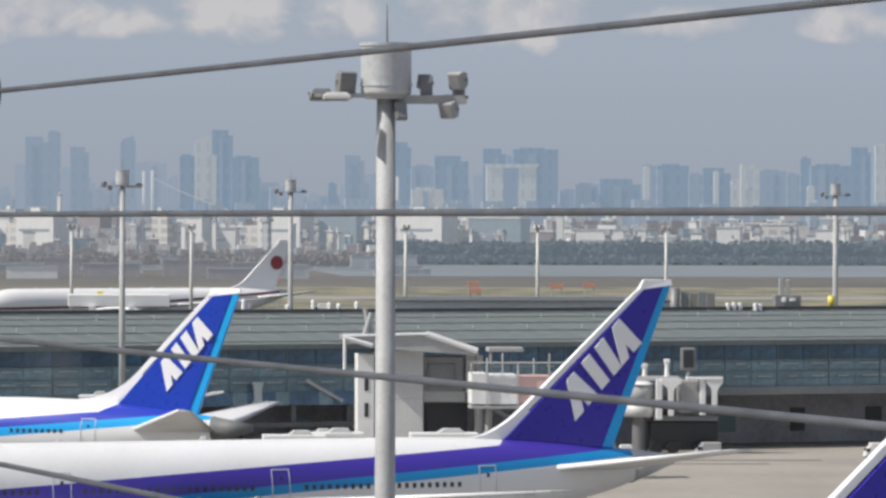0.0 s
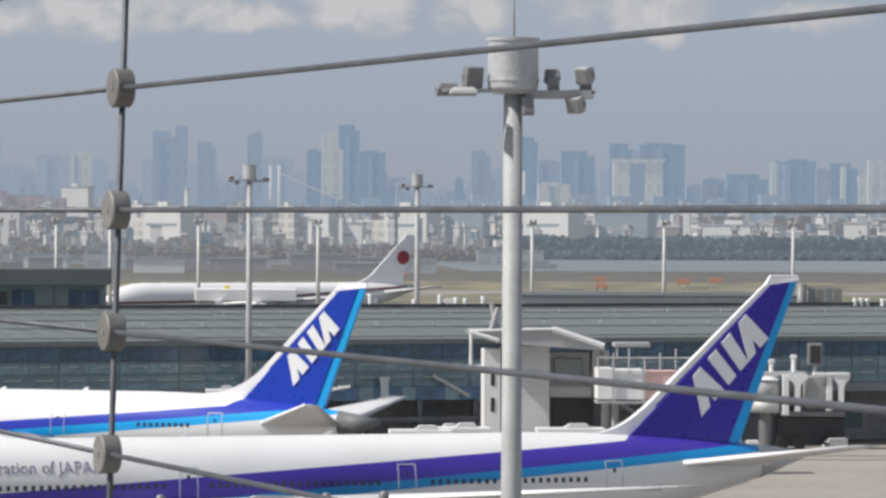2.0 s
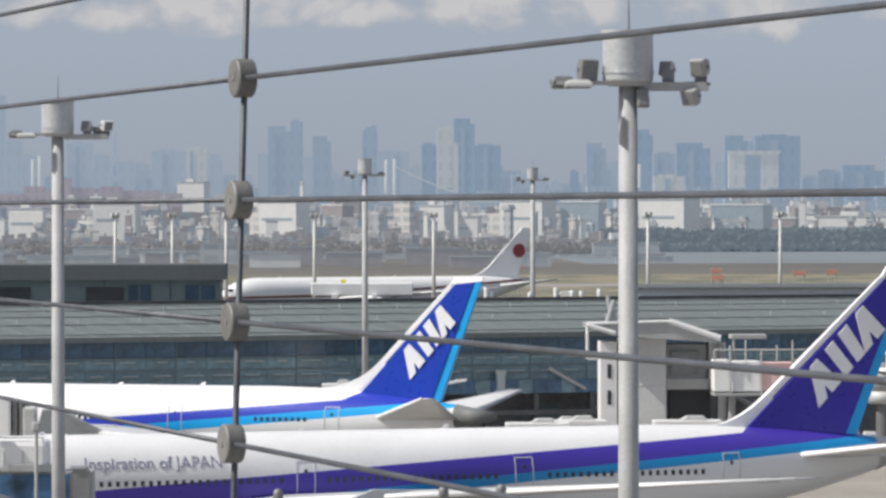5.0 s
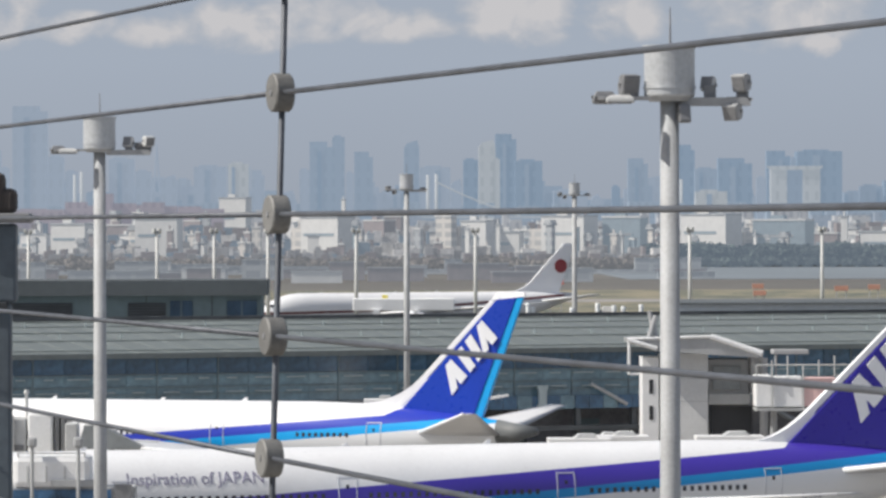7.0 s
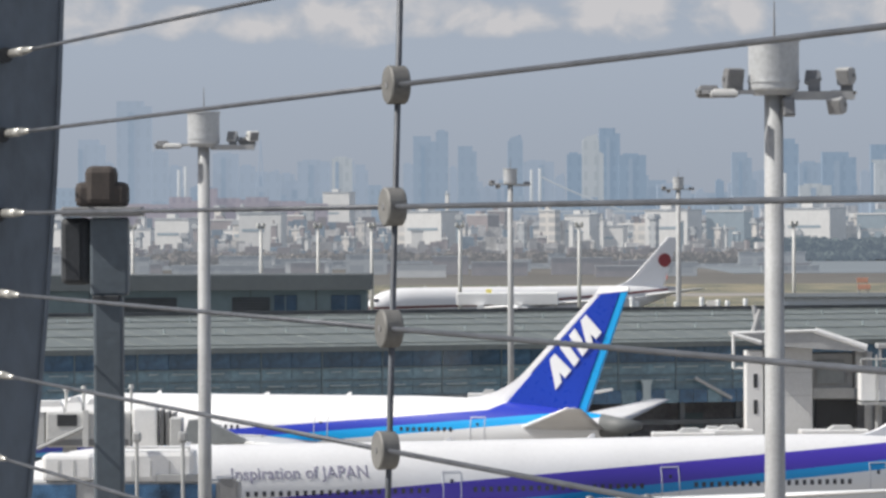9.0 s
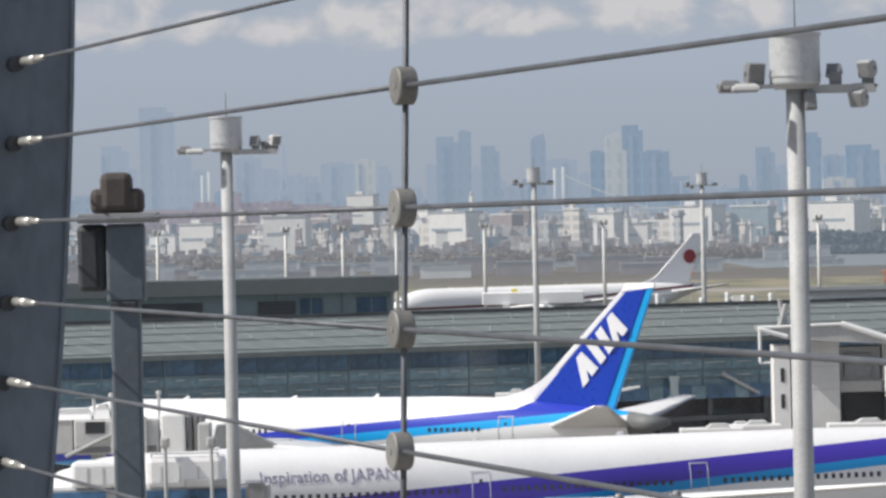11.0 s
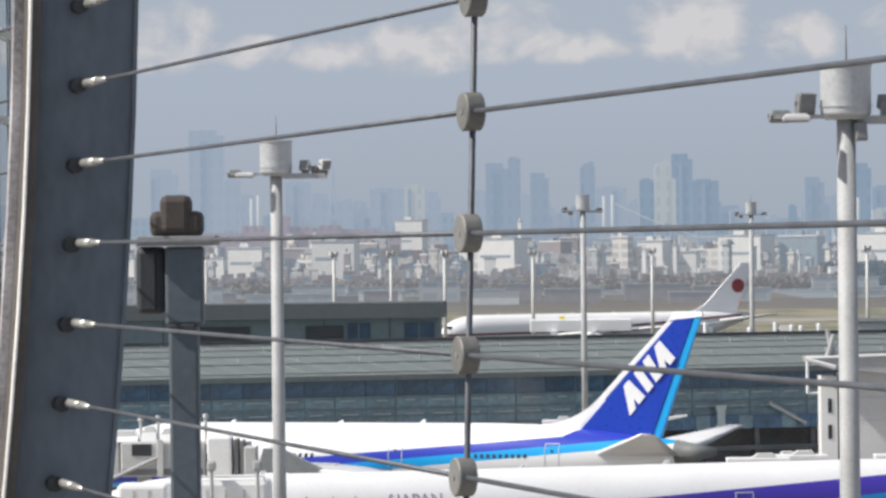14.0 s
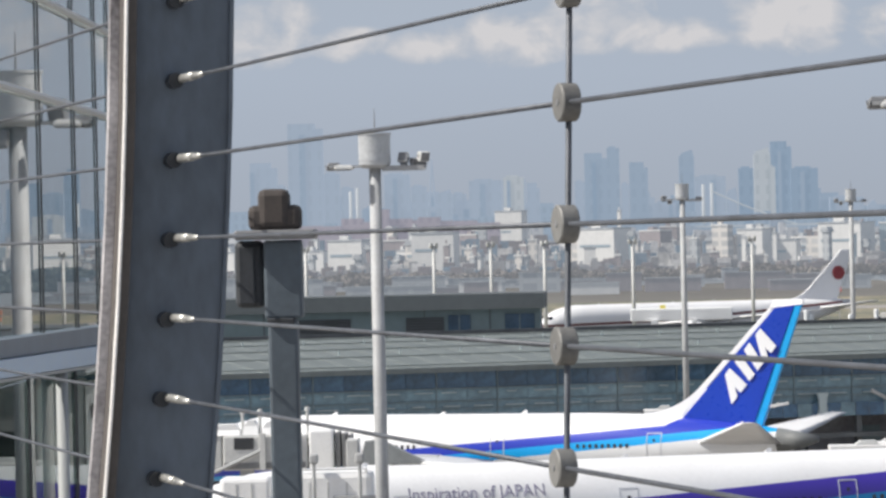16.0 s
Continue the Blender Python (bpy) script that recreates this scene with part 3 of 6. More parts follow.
        for sgn in (-1, 1):
            part("red_disc", rods(((cx, sgn * 0.3, cz), (cx, sgn * 0.5, cz), 1.45, 1.45), seg=32), FLAG_RED, a, "dark red disc on the fin")
    # wings and tailplane
    (wx, wy, wz), (vx, vy, vz), c0, c1 = wing
    (sx, sy, sz), (ux, uy, uz), d0, d1 = stab
    for sgn in (-1, 1):
        part("wing", blade((wx, sgn * wy, wz), (vx, sgn * vy, vz), c0, c1, 1.1), WING_GREY, a, "pale grey swept wing", smooth=True)
        part("wing_leading_edge", rods(*[((wx - 0.05 + (vx - wx) * f, sgn * (wy + (vy - wy) * f), wz + (vz - wz) * f), (wx - 0.05 + (vx - wx) * g, sgn * (wy + (vy - wy) * g), wz + (vz - wz) * g), 0.24 - 0.16 * f, 0.24 - 0.16 * g) for f, g in ((0, 0.5), (0.5, 1))], seg=8), AIR_WHITE, a, smooth=True)
        part("tailplane", blade((sx, sgn * sy, sz), (ux, sgn * uy, uz), d0, d1, 0.6), TAIL_GREY, a, "pale grey tailplane", smooth=True)
        part("tailplane_leading_edge", rods(((sx - 0.03, sgn * sy, sz), (ux - 0.03, sgn * uy, uz), 0.2, 0.1), seg=8), AIR_WHITE, a, smooth=True)
        # engine hung ahead of the wing
        ex, ey, ez = wx + (vx - wx) * 0.31 - 5.5, sgn * (wy + (vy - wy) * 0.28), zc - r * 0.80
        e = []
        for s, k in ((0, 1.35), (0.25, 1.62), (1.6, 1.75), (3.6, 1.6), (5.2, 1.15), (6.2, 0.7)):
            e.append([(ex + s, ey + k * math.cos(2 * math.pi * q / 20), ez + k * math.sin(2 * math.pi * q / 20)) for q in range(20)])
        eng = part("engine", loft(e), AIR_WHITE, a, "white engine nacelle", smooth=True)
        part("intake", rods(((ex - 0.03, ey, ez), (ex + 0.1, ey, ez), 1.25, 1.25), seg=20), DARK, eng)
        part("pylon", prism([(ex + 1.5, ez + 1.5), (ex + 6.5, ez + 1.2), (ex + 8.5, ez + 2.3), (ex + 4, ez + 2.4)], ey - 0.2, ey + 0.2), WING_GREY, a)
        # main gear
        for dx in (-0.75, 0.75):
            part("wheel", rods(((L * 0.53 + dx, sgn * 4.6, 0.72), (L * 0.53 + dx, sgn * 5.6, 0.72), 0.66, 0.66), seg=20), TYRE, a)
        part("gear_leg", rods(((L * 0.53, sgn * 5.0, 0.7), (L * 0.53, sgn * 4.4, zc - 1.5), 0.18, 0.24)), STEEL, a)
    part("nose_wheel", rods(((5.6, -0.45, 0.6), (5.6, 0.45, 0.6), 0.55, 0.55), seg=20), TYRE, a)
    part("nose_leg", rods(((5.6, 0, 0.6), (5.6, 0, zc - r * 0.8), 0.13, 0.18)), STEEL, a)
    bm = loft([[(wx - 2, -r * 0.75, zc - r * 0.72), (wx - 2, r * 0.75, zc - r * 0.72), (wx - 2, 0.3, zc - r * 0.95)], [(wx + 3, -r * 1.02, zc - r * 0.55), (wx + 3, r * 1.02, zc - r * 0.55), (wx + 3, 0, zc - r * 1.22)], [(wx + 12, -r * 1.02, zc - r * 0.55), (wx + 12, r * 1.02, zc - r * 0.55), (wx + 12, 0, zc - r * 1.22)], [(wx + 17, -0.5, zc - r * 0.8), (wx + 17, 0.5, zc - r * 0.8), (wx + 17, 0, zc - r * 1.0)]])
    part("belly_fairing", bm, WING_GREY, a)
    # doors: a raised outline and a small pane on the curved side
    zd = zc + 0.32
    yy = r * math.cos(math.asin((zd - zc) / r))
    for s in door_s:
        for sgn in (-1, 1):
            bm = bmesh.new()
            for u0, u1, za, zb in ((s - 0.62, s - 0.56, zd - 1.0, zd + 1.0), (s + 0.56, s + 0.62, zd - 1.0, zd + 1.0), (s - 0.62, s + 0.62, zd + 0.94, zd + 1.01)):
                rows_ = []
                for q in range(7):
                    zq = za + (zb - za) * q / 6
                    rows_.append([bm.verts.new((u, sgn * (side(u, zq) + d_), zq)) for u, d_ in ((u0, 0.025), (u1, 0.025), (u1, -0.08), (u0, -0.08))])
                for lo, hi in zip(rows_, rows_[1:]):
                    for q in range(4):
                        bm.faces.new((lo[q], lo[(q + 1) % 4], hi[(q + 1) % 4], hi[q]))
                bm.faces.new(rows_[0][::-1])
                bm.faces.new(rows_[-1])
            bmesh.ops.recalc_face_normals(bm, faces=bm.faces[:])
            d = part("door", bm, DOOR_LINE, a, "door outlined in pale grey")
            y0, y1 = sorted((sgn * (side(s, zd + 0.4) - 0.2), sgn * (side(s, zd + 0.4) + 0.02)))
            part("pane", boxes((s - 0.10, s + 0.10, y0, y1, zd + 0.25, zd + 0.5)), WINDOW, d)
    wy_ = math.sqrt(r * r - (win_z) ** 2)
    specs = []
    for s0, s1 in win_rows:
        k = int((s1 - s0) / 0.53)
        for i in range(k):
            s = s0 + i * 0.53
            for sgn in (-1, 1):
                wy_ = side(s, zc + win_z)
                y0, y1 = sorted((sgn * (wy_ - 0.15), sgn * (wy_ + 0.025)))
                specs.append((s, s + 0.23, y0, y1, zc + win_z - 0.16, zc + win_z + 0.16))
    if specs:
        vs, fs = [], []
        for x0, x1, y0, y1, z0, z1 in specs:
            i = len(vs)
            vs += [(x, y, z) for x in (x0, x1) for y in (y0, y1) for z in (z0, z1)]
            fs += [tuple(i + q for q in f) for f in ((0, 1, 3, 2), (4, 6, 7, 5), (0, 4, 5, 1), (2, 3, 7, 6), (0, 2, 6, 4), (1, 5, 7, 3))]
        me = bpy.data.meshes.new("cabin_window")
        me.from_pydata(vs, [], fs)
        me.materials.append(WINDOW)
        w = new("cabin_window", me)
        w.parent = a
        tagged(w, "rows of small dark cabin windows", kind="stuff")
    # registration drawn as plain dark bars beside the last door
    if registry:
        rs0, rz = registry
        for q, wq in enumerate((0.22, 0.12, 0.24, 0.2, 0.24)):
            for sgn in (-1, 1):
                sq = rs0 + q * 0.32
                yq = side(sq, rz)
                y0, y1 = sorted((sgn * (yq - 0.12), sgn * (yq + 0.02)))
                part("registration_bar", boxes((sq, sq + wq, y0, y1, rz - 0.16, rz + 0.16)), LETTER, a, "plain dark bar")
    # cockpit glass, antennas
    part("cockpit_window", boxes((2.15, 3.0, -r * 0.56, r * 0.56, zc + r * 0.10, zc + r * 0.27), bevel=0.04), WINDOW, a)
    for s, h in ((14, 0.22), (L * 0.42, 0.18), (L * 0.55, 0.26)):
        part("antenna", prism([(s, zc + r - 0.05), (s + 0.5, zc + r - 0.05), (s + 0.6, zc + r + h), (s + 0.35, zc + r + h)], -0.05, 0.05), AIR_WHITE, a)
    return a


def parked(tail_x, tail_y, length, turn):
    """Pose of an airliner whose tail stands at tail_x, tail_y and whose length runs at that angle."""
    c, s = math.cos(radians(turn)), math.sin(radians(turn))
    return pose(tail_x - length * c, tail_y - length * s, 0, 0, 0, turn)


SKIN_LONG = livery("banded_skin_long", (4.05, 0.063), (2.2, 0.0765), (1.62, 0.0765), (-22.6, 0.50), (0.062, 0.04, 0.39), (0.012, 0.27, 0.62))
SKIN_SHORT = livery("banded_skin_short", (3.55, 0.078), (2.65, 0.083), (1.75, 0.088), (-15.2, 0.50), (0.026, 0.05, 0.46), (0.008, 0.36, 0.80))
SKIN_LINE = livery("white_skin_with_red_line", (4.55, 0.015), (4.05, 0.015), (-9.0, 0.0), (2.95, 0.069), (0.15, 0.045, 0.045), (0.74, 0.75, 0.77), (2.45, 0.069))

T777 = dict(length=73.9, radius=3.1, z_mid=5.35, tail_z=18.5)
near_jet = airliner("airliner", "long white and blue airliner parked with nose at the terminal", parked(40.6, 333.9, 73.9, 18.5),
    skin=SKIN_LONG, fin_paint=DEEP_BLUE, stripe_paint=SKY_BLUE,
    fin=((60.6, 8.5), (71.35, 18.6), (73.85, 18.6), (69.3, 8.1)),
    wing=((26.0, 2.6, 4.1), (51.0, 32.0, 6.6), 13.5, 2.0), stab=((64.3, 1.3, 6.3), (72.4, 10.8, 7.75), 6.8, 2.3),
    marks=((66.8, 9.35), (4.8, 5.1), (-1.15, 2.1)), win_z=0.15, door_s=(6.8, 16.0, 30.6, 45.2, 59.6), win_rows=((17.2, 29.4), (32.0, 44.0), (46.8, 58.4)), sweep_up=0.58, fillet=-1.7, registry=(61.6, 4.85), **T777)

airliner("airliner", "shorter white and blue airliner parked beyond the long one", parked(15.6, 407.5, 56.7, -22),
    length=56.7, radius=2.9, z_mid=5.15, tail_z=17.0, skin=SKIN_SHORT, fin_paint=ROYAL_BLUE, stripe_paint=SKY_BLUE,
    fin=((44.6, 8.1), (53.0, 17.0), (55.9, 17.0), (52.1, 7.6)),
    wing=((18.8, 2.4, 4.3), (40.0, 29.5, 5.2), 11.0, 1.4), stab=((46.9, 1.0, 5.5), (54.6, 10.5, 7.55), 7.3, 1.1), sweep_up=0.30,
    marks=((49.8, 8.65), (3.95, 4.65), (-0.95, 1.9)), win_z=0.3, door_s=(5.6, 18.4, 30.2, 43.8), win_rows=((14.0, 17.4), (20.0, 23.6), (37.2, 42.4)))

airliner("airliner", "blue and white airliner with only its fin in view", parked(39.7, 203.1, 63.7, 18),
    skin=SKIN_LONG, fin_paint=DEEP_BLUE, stripe_paint=SKY_BLUE,
    fin=((50.4, 8.5), (61.4, 18.6), (63.2, 18.6), (59.0, 8.1)),
    wing=((22.0, 2.6, 4.1), (45.0, 30.0, 6.6), 13.0, 2.0), stab=((54.1, 1.3, 6.3), (62.2, 10.8, 7.75), 6.8, 2.3),
    door_s=(6.8, 17.6, 34.0, 51.0), win_rows=((19, 50),), length=63.7, radius=3.1, z_mid=5.35, tail_z=18.5)

airliner("airliner", "white airliner with red fin disc and dark red line", parked(50.2, 1082, 73.9, 25),
    skin=SKIN_LINE, fin_paint=FIN_WHITE, stripe_paint=FIN_WHITE,
    fin=((60.6, 8.5), (70.5, 18.6), (73.7, 18.6), (69.4, 8.1)),
    wing=((26.0, 2.6, 4.1), (51.0, 32.0, 6.6), 13.5, 2.0), stab=((64.3, 1.3, 6.3), (72.4, 10.8, 7.75), 6.8, 2.3),
    door_s=(), win_rows=(), disc=True, **T777)


def slogan(parent, text, s, z, size, radius, zc):
    """Lettering on the port side of a fuselage."""
    cu = bpy.data.curves.new("slogan", "FONT")
    cu.body, cu.size, cu.extrude = text, size, 0.01
    tmp = new("slogan_text", cu)
    bpy.context.view_layer.update()
    me = bpy.data.meshes.new_from_object(tmp.evaluated_get(bpy.context.evaluated_depsgraph_get()))
    bpy.data.objects.remove(tmp)
    bm = bmesh.new()
    bm.from_mesh(me)
    bpy.data.meshes.remove(me)
    # islands that overlap in x (a dot over its stem) make one letter
    left, spans = set(bm.verts), []
    while left:
        todo, isle = [left.pop()], []
        while todo:
            v = todo.pop()
            isle.append(v)
            for e in v.link_edges:
                o = e.other_vert(v)
                if o in left:
                    left.remove(o)
                    todo.append(o)
        spans.append([min(v.co.x for v in isle), max(v.co.x for v in isle), set(isle)])
    spans.sort(key=lambda q: q[0])
    letters = []
    for lo, hi, isle in spans:
        if letters and lo + hi < 2 * letters[-1][1]:
            letters[-1][1] = max(hi, letters[-1][1])
            letters[-1][2] |= isle
        else:
            letters.append([lo, hi, isle])
    for lo, hi, isle in letters:
        one = bm.copy()
        bm.verts.index_update()
        keep = {v.index for v in isle}
        one.verts.ensure_lookup_table()
        bmesh.ops.delete(one, geom=[v for k, v in enumerate(one.verts) if k not in keep], context="VERTS")
        for v in one.verts:
            zz = z + v.co.y
            v.co = Vector((s + v.co.x, -math.sqrt(max(radius ** 2 - (zz - zc) ** 2, 0.01)) - 0.02 - v.co.z, zz))
        part("slogan_letter", one, LETTER, parent, "grey-violet slogan letter")
    bm.free()


slogan(near_jet, "Inspiration of JAPAN", 16.3, 6.4, 1.05, 3.1, 5.35)


# ---------------------------------------------------------------- floodlight masts
def floodlight(parent, m, size, material):
    """A box lamp with a tapered back and a yoke."""
    w, d, h = size
    bm = loft([[(-w * 0.35, d * 0.5, -h * 0.3), (w * 0.35, d * 0.5, -h * 0.3), (w * 0.35, d * 0.5, h * 0.3), (-w * 0.35, d * 0.5, h * 0.3)],
               [(-w * 0.5, 0, -h * 0.5), (w * 0.5, 0, -h * 0.5), (w * 0.5, 0, h * 0.5), (-w * 0.5, 0, h * 0.5)],
               [(-w * 0.5, -d * 0.5, -h * 0.5), (w * 0.5, -d * 0.5, -h * 0.5), (w * 0.5, -d * 0.5, h * 0.5), (-w * 0.5, -d * 0.5, h * 0.5)]])
    bmesh.ops.bevel(bm, geom=bm.edges[:], offset=0.03, segments=2, affect="EDGES", profile=0.5)
    bm.transform(m)
    lamp = part("floodlight", bm, material, parent)
    bm = boxes((-w * 0.56, -w * 0.51, -0.05, 0.05, -h * 0.1, h * 0.1), (w * 0.51, w * 0.56, -0.05, 0.05, -h * 0.1, h * 0.1), (-w * 0.4, w * 0.4, -d * 0.5 - 0.02, -d * 0.5 + 0.005, -h * 0.4, h * 0.4))
    bm.transform(m)
    part("lens", bm, MAST_DARK, lamp)
    return lamp


def mast(x, y, top, lamps, drum=(0.68, 1.36), pole=0.25, arms=(-2.0, 2.15), turn=0.0, label="tall grey steel mast with a floodlight ring"):
    a = thing("floodlight_mast", label, "floodlight mast", pose(x, y, 0, 0, 0, turn), group="apron floodlight masts")
    r, h = drum
    zb = top - h
    part("pole", rods(((0, 0, 0), (0, 0, zb), pole * 1.25, pole), seg=24), MAST_POLE, a, smooth=True)
    part("base_flange", rods(((0, 0, 0), (0, 0, 0.25), pole * 2.2, pole * 2.2), seg=20), STEEL, a)
    bm = rods(((0, 0, zb), (0, 0, top), r, r), seg=40)
    bmesh.ops.bevel(bm, geom=[e for e in bm.edges if e.calc_length() < 0.5 and abs(e.verts[0].co.z - e.verts[1].co.z) < 0.01], offset=0.06, segments=2, affect="EDGES", profile=0.5)
    part("drum", bm, STEEL, a, "weathered steel head drum")
    part("drum_rim", rods(((0, 0, zb + 0.22), (0, 0, zb + 0.27), r + 0.03, r + 0.03), seg=40), STEEL, a)
    part("drum_lid", rods(((0, 0, top - 0.06), (0, 0, top + 0.02), r + 0.04, r + 0.04), seg=40), STEEL, a)
    part("carriage_ring", rods(((0, 0, zb - 0.12), (0, 0, zb + 0.03), r * 0.8, r * 0.95), seg=32), MAST_STEEL, a)
    part("aerial", rods(((0.02, 0, top), (0.02, 0, top + 1.05), 0.035, 0.012), seg=8), MAST_DARK, a)
    for xa in arms:
        x0, x1 = sorted((0.3 * (1 if xa > 0 else -1), xa))
        zb = top - h - 0.02 * (1 if xa > 0 else -1)
        deep = 0.22 if xa > 0 and pole < 0.26 else 0.10
        part("arm", boxes((x0, x1, -0.30, -0.24, zb - deep, zb + 0.0), (x0, x1, 0.24, 0.30, zb - deep, zb + 0.0), (xa - 0.05, xa + 0.05, -0.3, 0.3, zb - 0.09, zb - 0.01), (x0, x1, -0.23, 0.23, zb - 0.09, zb - 0.06)), MAST_STEEL, a)
    for lx, ly, lz, rx, rz, sz, mat in lamps:
        floodlight(a, pose(lx, ly, zb + lz, rx, 0, rz), sz, mat)
        part("yoke", boxes((lx - 0.16, lx + 0.16, -0.1, 0.1, zb + min(lz, -0.08), zb + max(lz, 0.02))), MAST_DARK, a)
    return a


near_lamps = ((-1.12, -0.1, 0.34, 12, 25, (0.5, 0.45, 0.6), MAST_DARK), (-1.75, 0, 0.02, 80, 10, (0.62, 0.3, 0.3), MAST_DARK), (-1.35, -0.5, -0.04, 85, 0, (0.75, 0.2, 0.3), MAST_LIGHT),
              (1.08, 0.2, 0.34, -20, -25, (0.38, 0.4, 0.38), MAST_LIGHT), (1.95, -0.1, 0.42, 15, -40, (0.44, 0.42, 0.46), MAST_STEEL), (1.70, -0.2, -0.36, 20, -35, (0.46, 0.42, 0.44), MAST_STEEL), (0.36, -0.35, -0.45, -15, 10, (0.32, 0.3, 0.5), MAST_DARK))
mast(8.86, 136, 27.1, near_lamps, label="near grey steel mast with a floodlight ring")
mid_lamps = ((-1.75, 0, 0.02, 80, 10, (0.62, 0.3, 0.3), MAST_DARK), (-1.3, -0.4, -0.04, 85, 0, (0.8, 0.2, 0.3), MAST_LIGHT),
             (1.25, 0.1, 0.3, -20, -25, (0.42, 0.4, 0.45), MAST_LIGHT), (2.05, -0.1, 0.38, 15, 35, (0.46, 0.42, 0.42), MAST_LIGHT), (1.7, 0.1, 0.15, 15, 35, (0.4, 0.42, 0.36), MAST_DARK))
mast(-10.15, 216, 26.95, mid_lamps, label="grey steel mast with a lopsided floodlight ring")
far_lamps = ((-1.7, 0.1, 0.1, 15, 35, (0.45, 0.4, 0.5), MAST_DARK), (-1.1, 0, -0.2, 15, -20, (0.4, 0.4, 0.4), MAST_LIGHT), (1.5, 0, 0.05, 80, 0, (0.6, 0.3, 0.25), MAST_DARK))
mast(6.13, 462, 27.0, far_lamps, drum=(0.62, 1.35), pole=0.24, arms=(-1.9, 1.8), label="grey steel mast before the pier")
mast(27.04, 584, 27.2, far_lamps, drum=(0.62, 1.35), pole=0.26, arms=(-1.9, 1.8), label="grey steel mast behind the pier")
mast(95.3, 617, 27.2, far_lamps, drum=(0.62, 1.35), pole=0.3, arms=(-1.2, 1.2), label="grey steel mast behind the pier")

field_mast = thing("field_mast", "slim pale mast on the airfield", "floodlight mast", pose(-549 / 9, 1000, 0), group="airfield masts")
part("pole", rods(((0, 0, 0), (0, 0, 21.5), 0.42, 0.3)), MAST_LIGHT, field_mast, smooth=True)
part("crossarm", boxes((-0.8, 0.8, -0.15, 0.15, 20.9, 21.15)), MAST_STEEL, field_mast)
for dx in (-0.6, 0.5):
    part("floodlight", boxes((dx - 0.3, dx + 0.3, -0.4, 0.3, 21.15, 21.95), bevel=0.08), MAST_LIGHT, field_mast)
for a_ in (-322, -221, -126, 30, 241, 621, 856, 1086):
    copy_thing(field_mast, pose(a_ / 9, 1000, 0, 0, 0, (a_ * 7) % 40))


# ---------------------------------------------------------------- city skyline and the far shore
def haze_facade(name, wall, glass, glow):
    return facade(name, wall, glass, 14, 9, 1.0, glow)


# blue haze is put into the towers as emission, stronger in fainter tones
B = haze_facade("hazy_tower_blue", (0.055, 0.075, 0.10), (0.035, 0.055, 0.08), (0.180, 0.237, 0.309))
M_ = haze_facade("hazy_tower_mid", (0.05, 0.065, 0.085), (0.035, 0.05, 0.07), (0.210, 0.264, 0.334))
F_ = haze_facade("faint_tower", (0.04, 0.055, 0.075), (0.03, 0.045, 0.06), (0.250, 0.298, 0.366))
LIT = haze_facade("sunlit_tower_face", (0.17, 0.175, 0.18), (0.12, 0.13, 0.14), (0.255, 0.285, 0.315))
TONES = {"B": (B, "distant hazy blue office tower"), "M": (M_, "distant pale blue office tower in haze"), "F": (F_, "faint office tower lost in the haze"), "L": (LIT, "distant hazy tower with a face painted sunlit")}


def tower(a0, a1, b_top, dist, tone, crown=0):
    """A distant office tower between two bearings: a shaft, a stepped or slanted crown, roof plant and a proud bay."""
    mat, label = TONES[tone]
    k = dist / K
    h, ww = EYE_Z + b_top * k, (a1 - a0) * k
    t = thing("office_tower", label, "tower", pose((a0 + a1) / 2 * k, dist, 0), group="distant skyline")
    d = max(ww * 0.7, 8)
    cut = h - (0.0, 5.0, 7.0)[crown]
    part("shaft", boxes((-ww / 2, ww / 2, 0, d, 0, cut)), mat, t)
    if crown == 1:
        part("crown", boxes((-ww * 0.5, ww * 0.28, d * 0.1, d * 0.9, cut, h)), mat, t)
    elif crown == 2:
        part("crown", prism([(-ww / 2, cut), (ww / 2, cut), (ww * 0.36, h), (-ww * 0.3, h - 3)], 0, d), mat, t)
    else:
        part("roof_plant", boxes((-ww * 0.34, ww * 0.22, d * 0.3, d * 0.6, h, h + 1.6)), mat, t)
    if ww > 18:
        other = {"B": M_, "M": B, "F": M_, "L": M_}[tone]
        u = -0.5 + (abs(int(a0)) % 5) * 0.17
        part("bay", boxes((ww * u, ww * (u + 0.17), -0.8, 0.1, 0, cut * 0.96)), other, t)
    return t


# bearings of the two edges, top above the eye line, tone, crown; district by district
WEST_DISTRICT = ((-645, -598, 146, "F", 1), (-597, -582, 104, "F", 0), (-577, -516, 214, "F", 1), (-514, -486, 124, "F", 0), (-484, -462, 98, "F", 0), (-407, -362, 120, "F", 0),
                 (-360, -332, 98, "F", 0), (-314, -287, 92, "F", 2), (-257, -200, 106, "F", 0), (-198, -157, 106, "F", 0), (-155, -132, 100, "F", 1))
BAY_DISTRICT = ((-70, -52, 100, "F", 0), (-52, -12, 150, "M", 1), (-12, 10, 158, "M", 0), (12, 26, 94, "F", 0), (27, 60, 132, "M", 1), (115, 142, 152, "M", 2), (143, 197, 104, "F", 0),
                (220, 247, 117, "B", 0), (277, 314, 163, "B", 1), (312, 360, 115, "B", 0), (380, 440, 62, "F", 0))
MID_DISTRICT = ((512, 547, 119, "M", 1), (602, 630, 143, "B", 1), (631, 671, 100, "M", 0), (672, 732, 119, "B", 1), (740, 757, 84, "F", 0), (758, 800, 132, "B", 1), (801, 811, 118, "M", 0), (812, 892, 131, "B", 0))
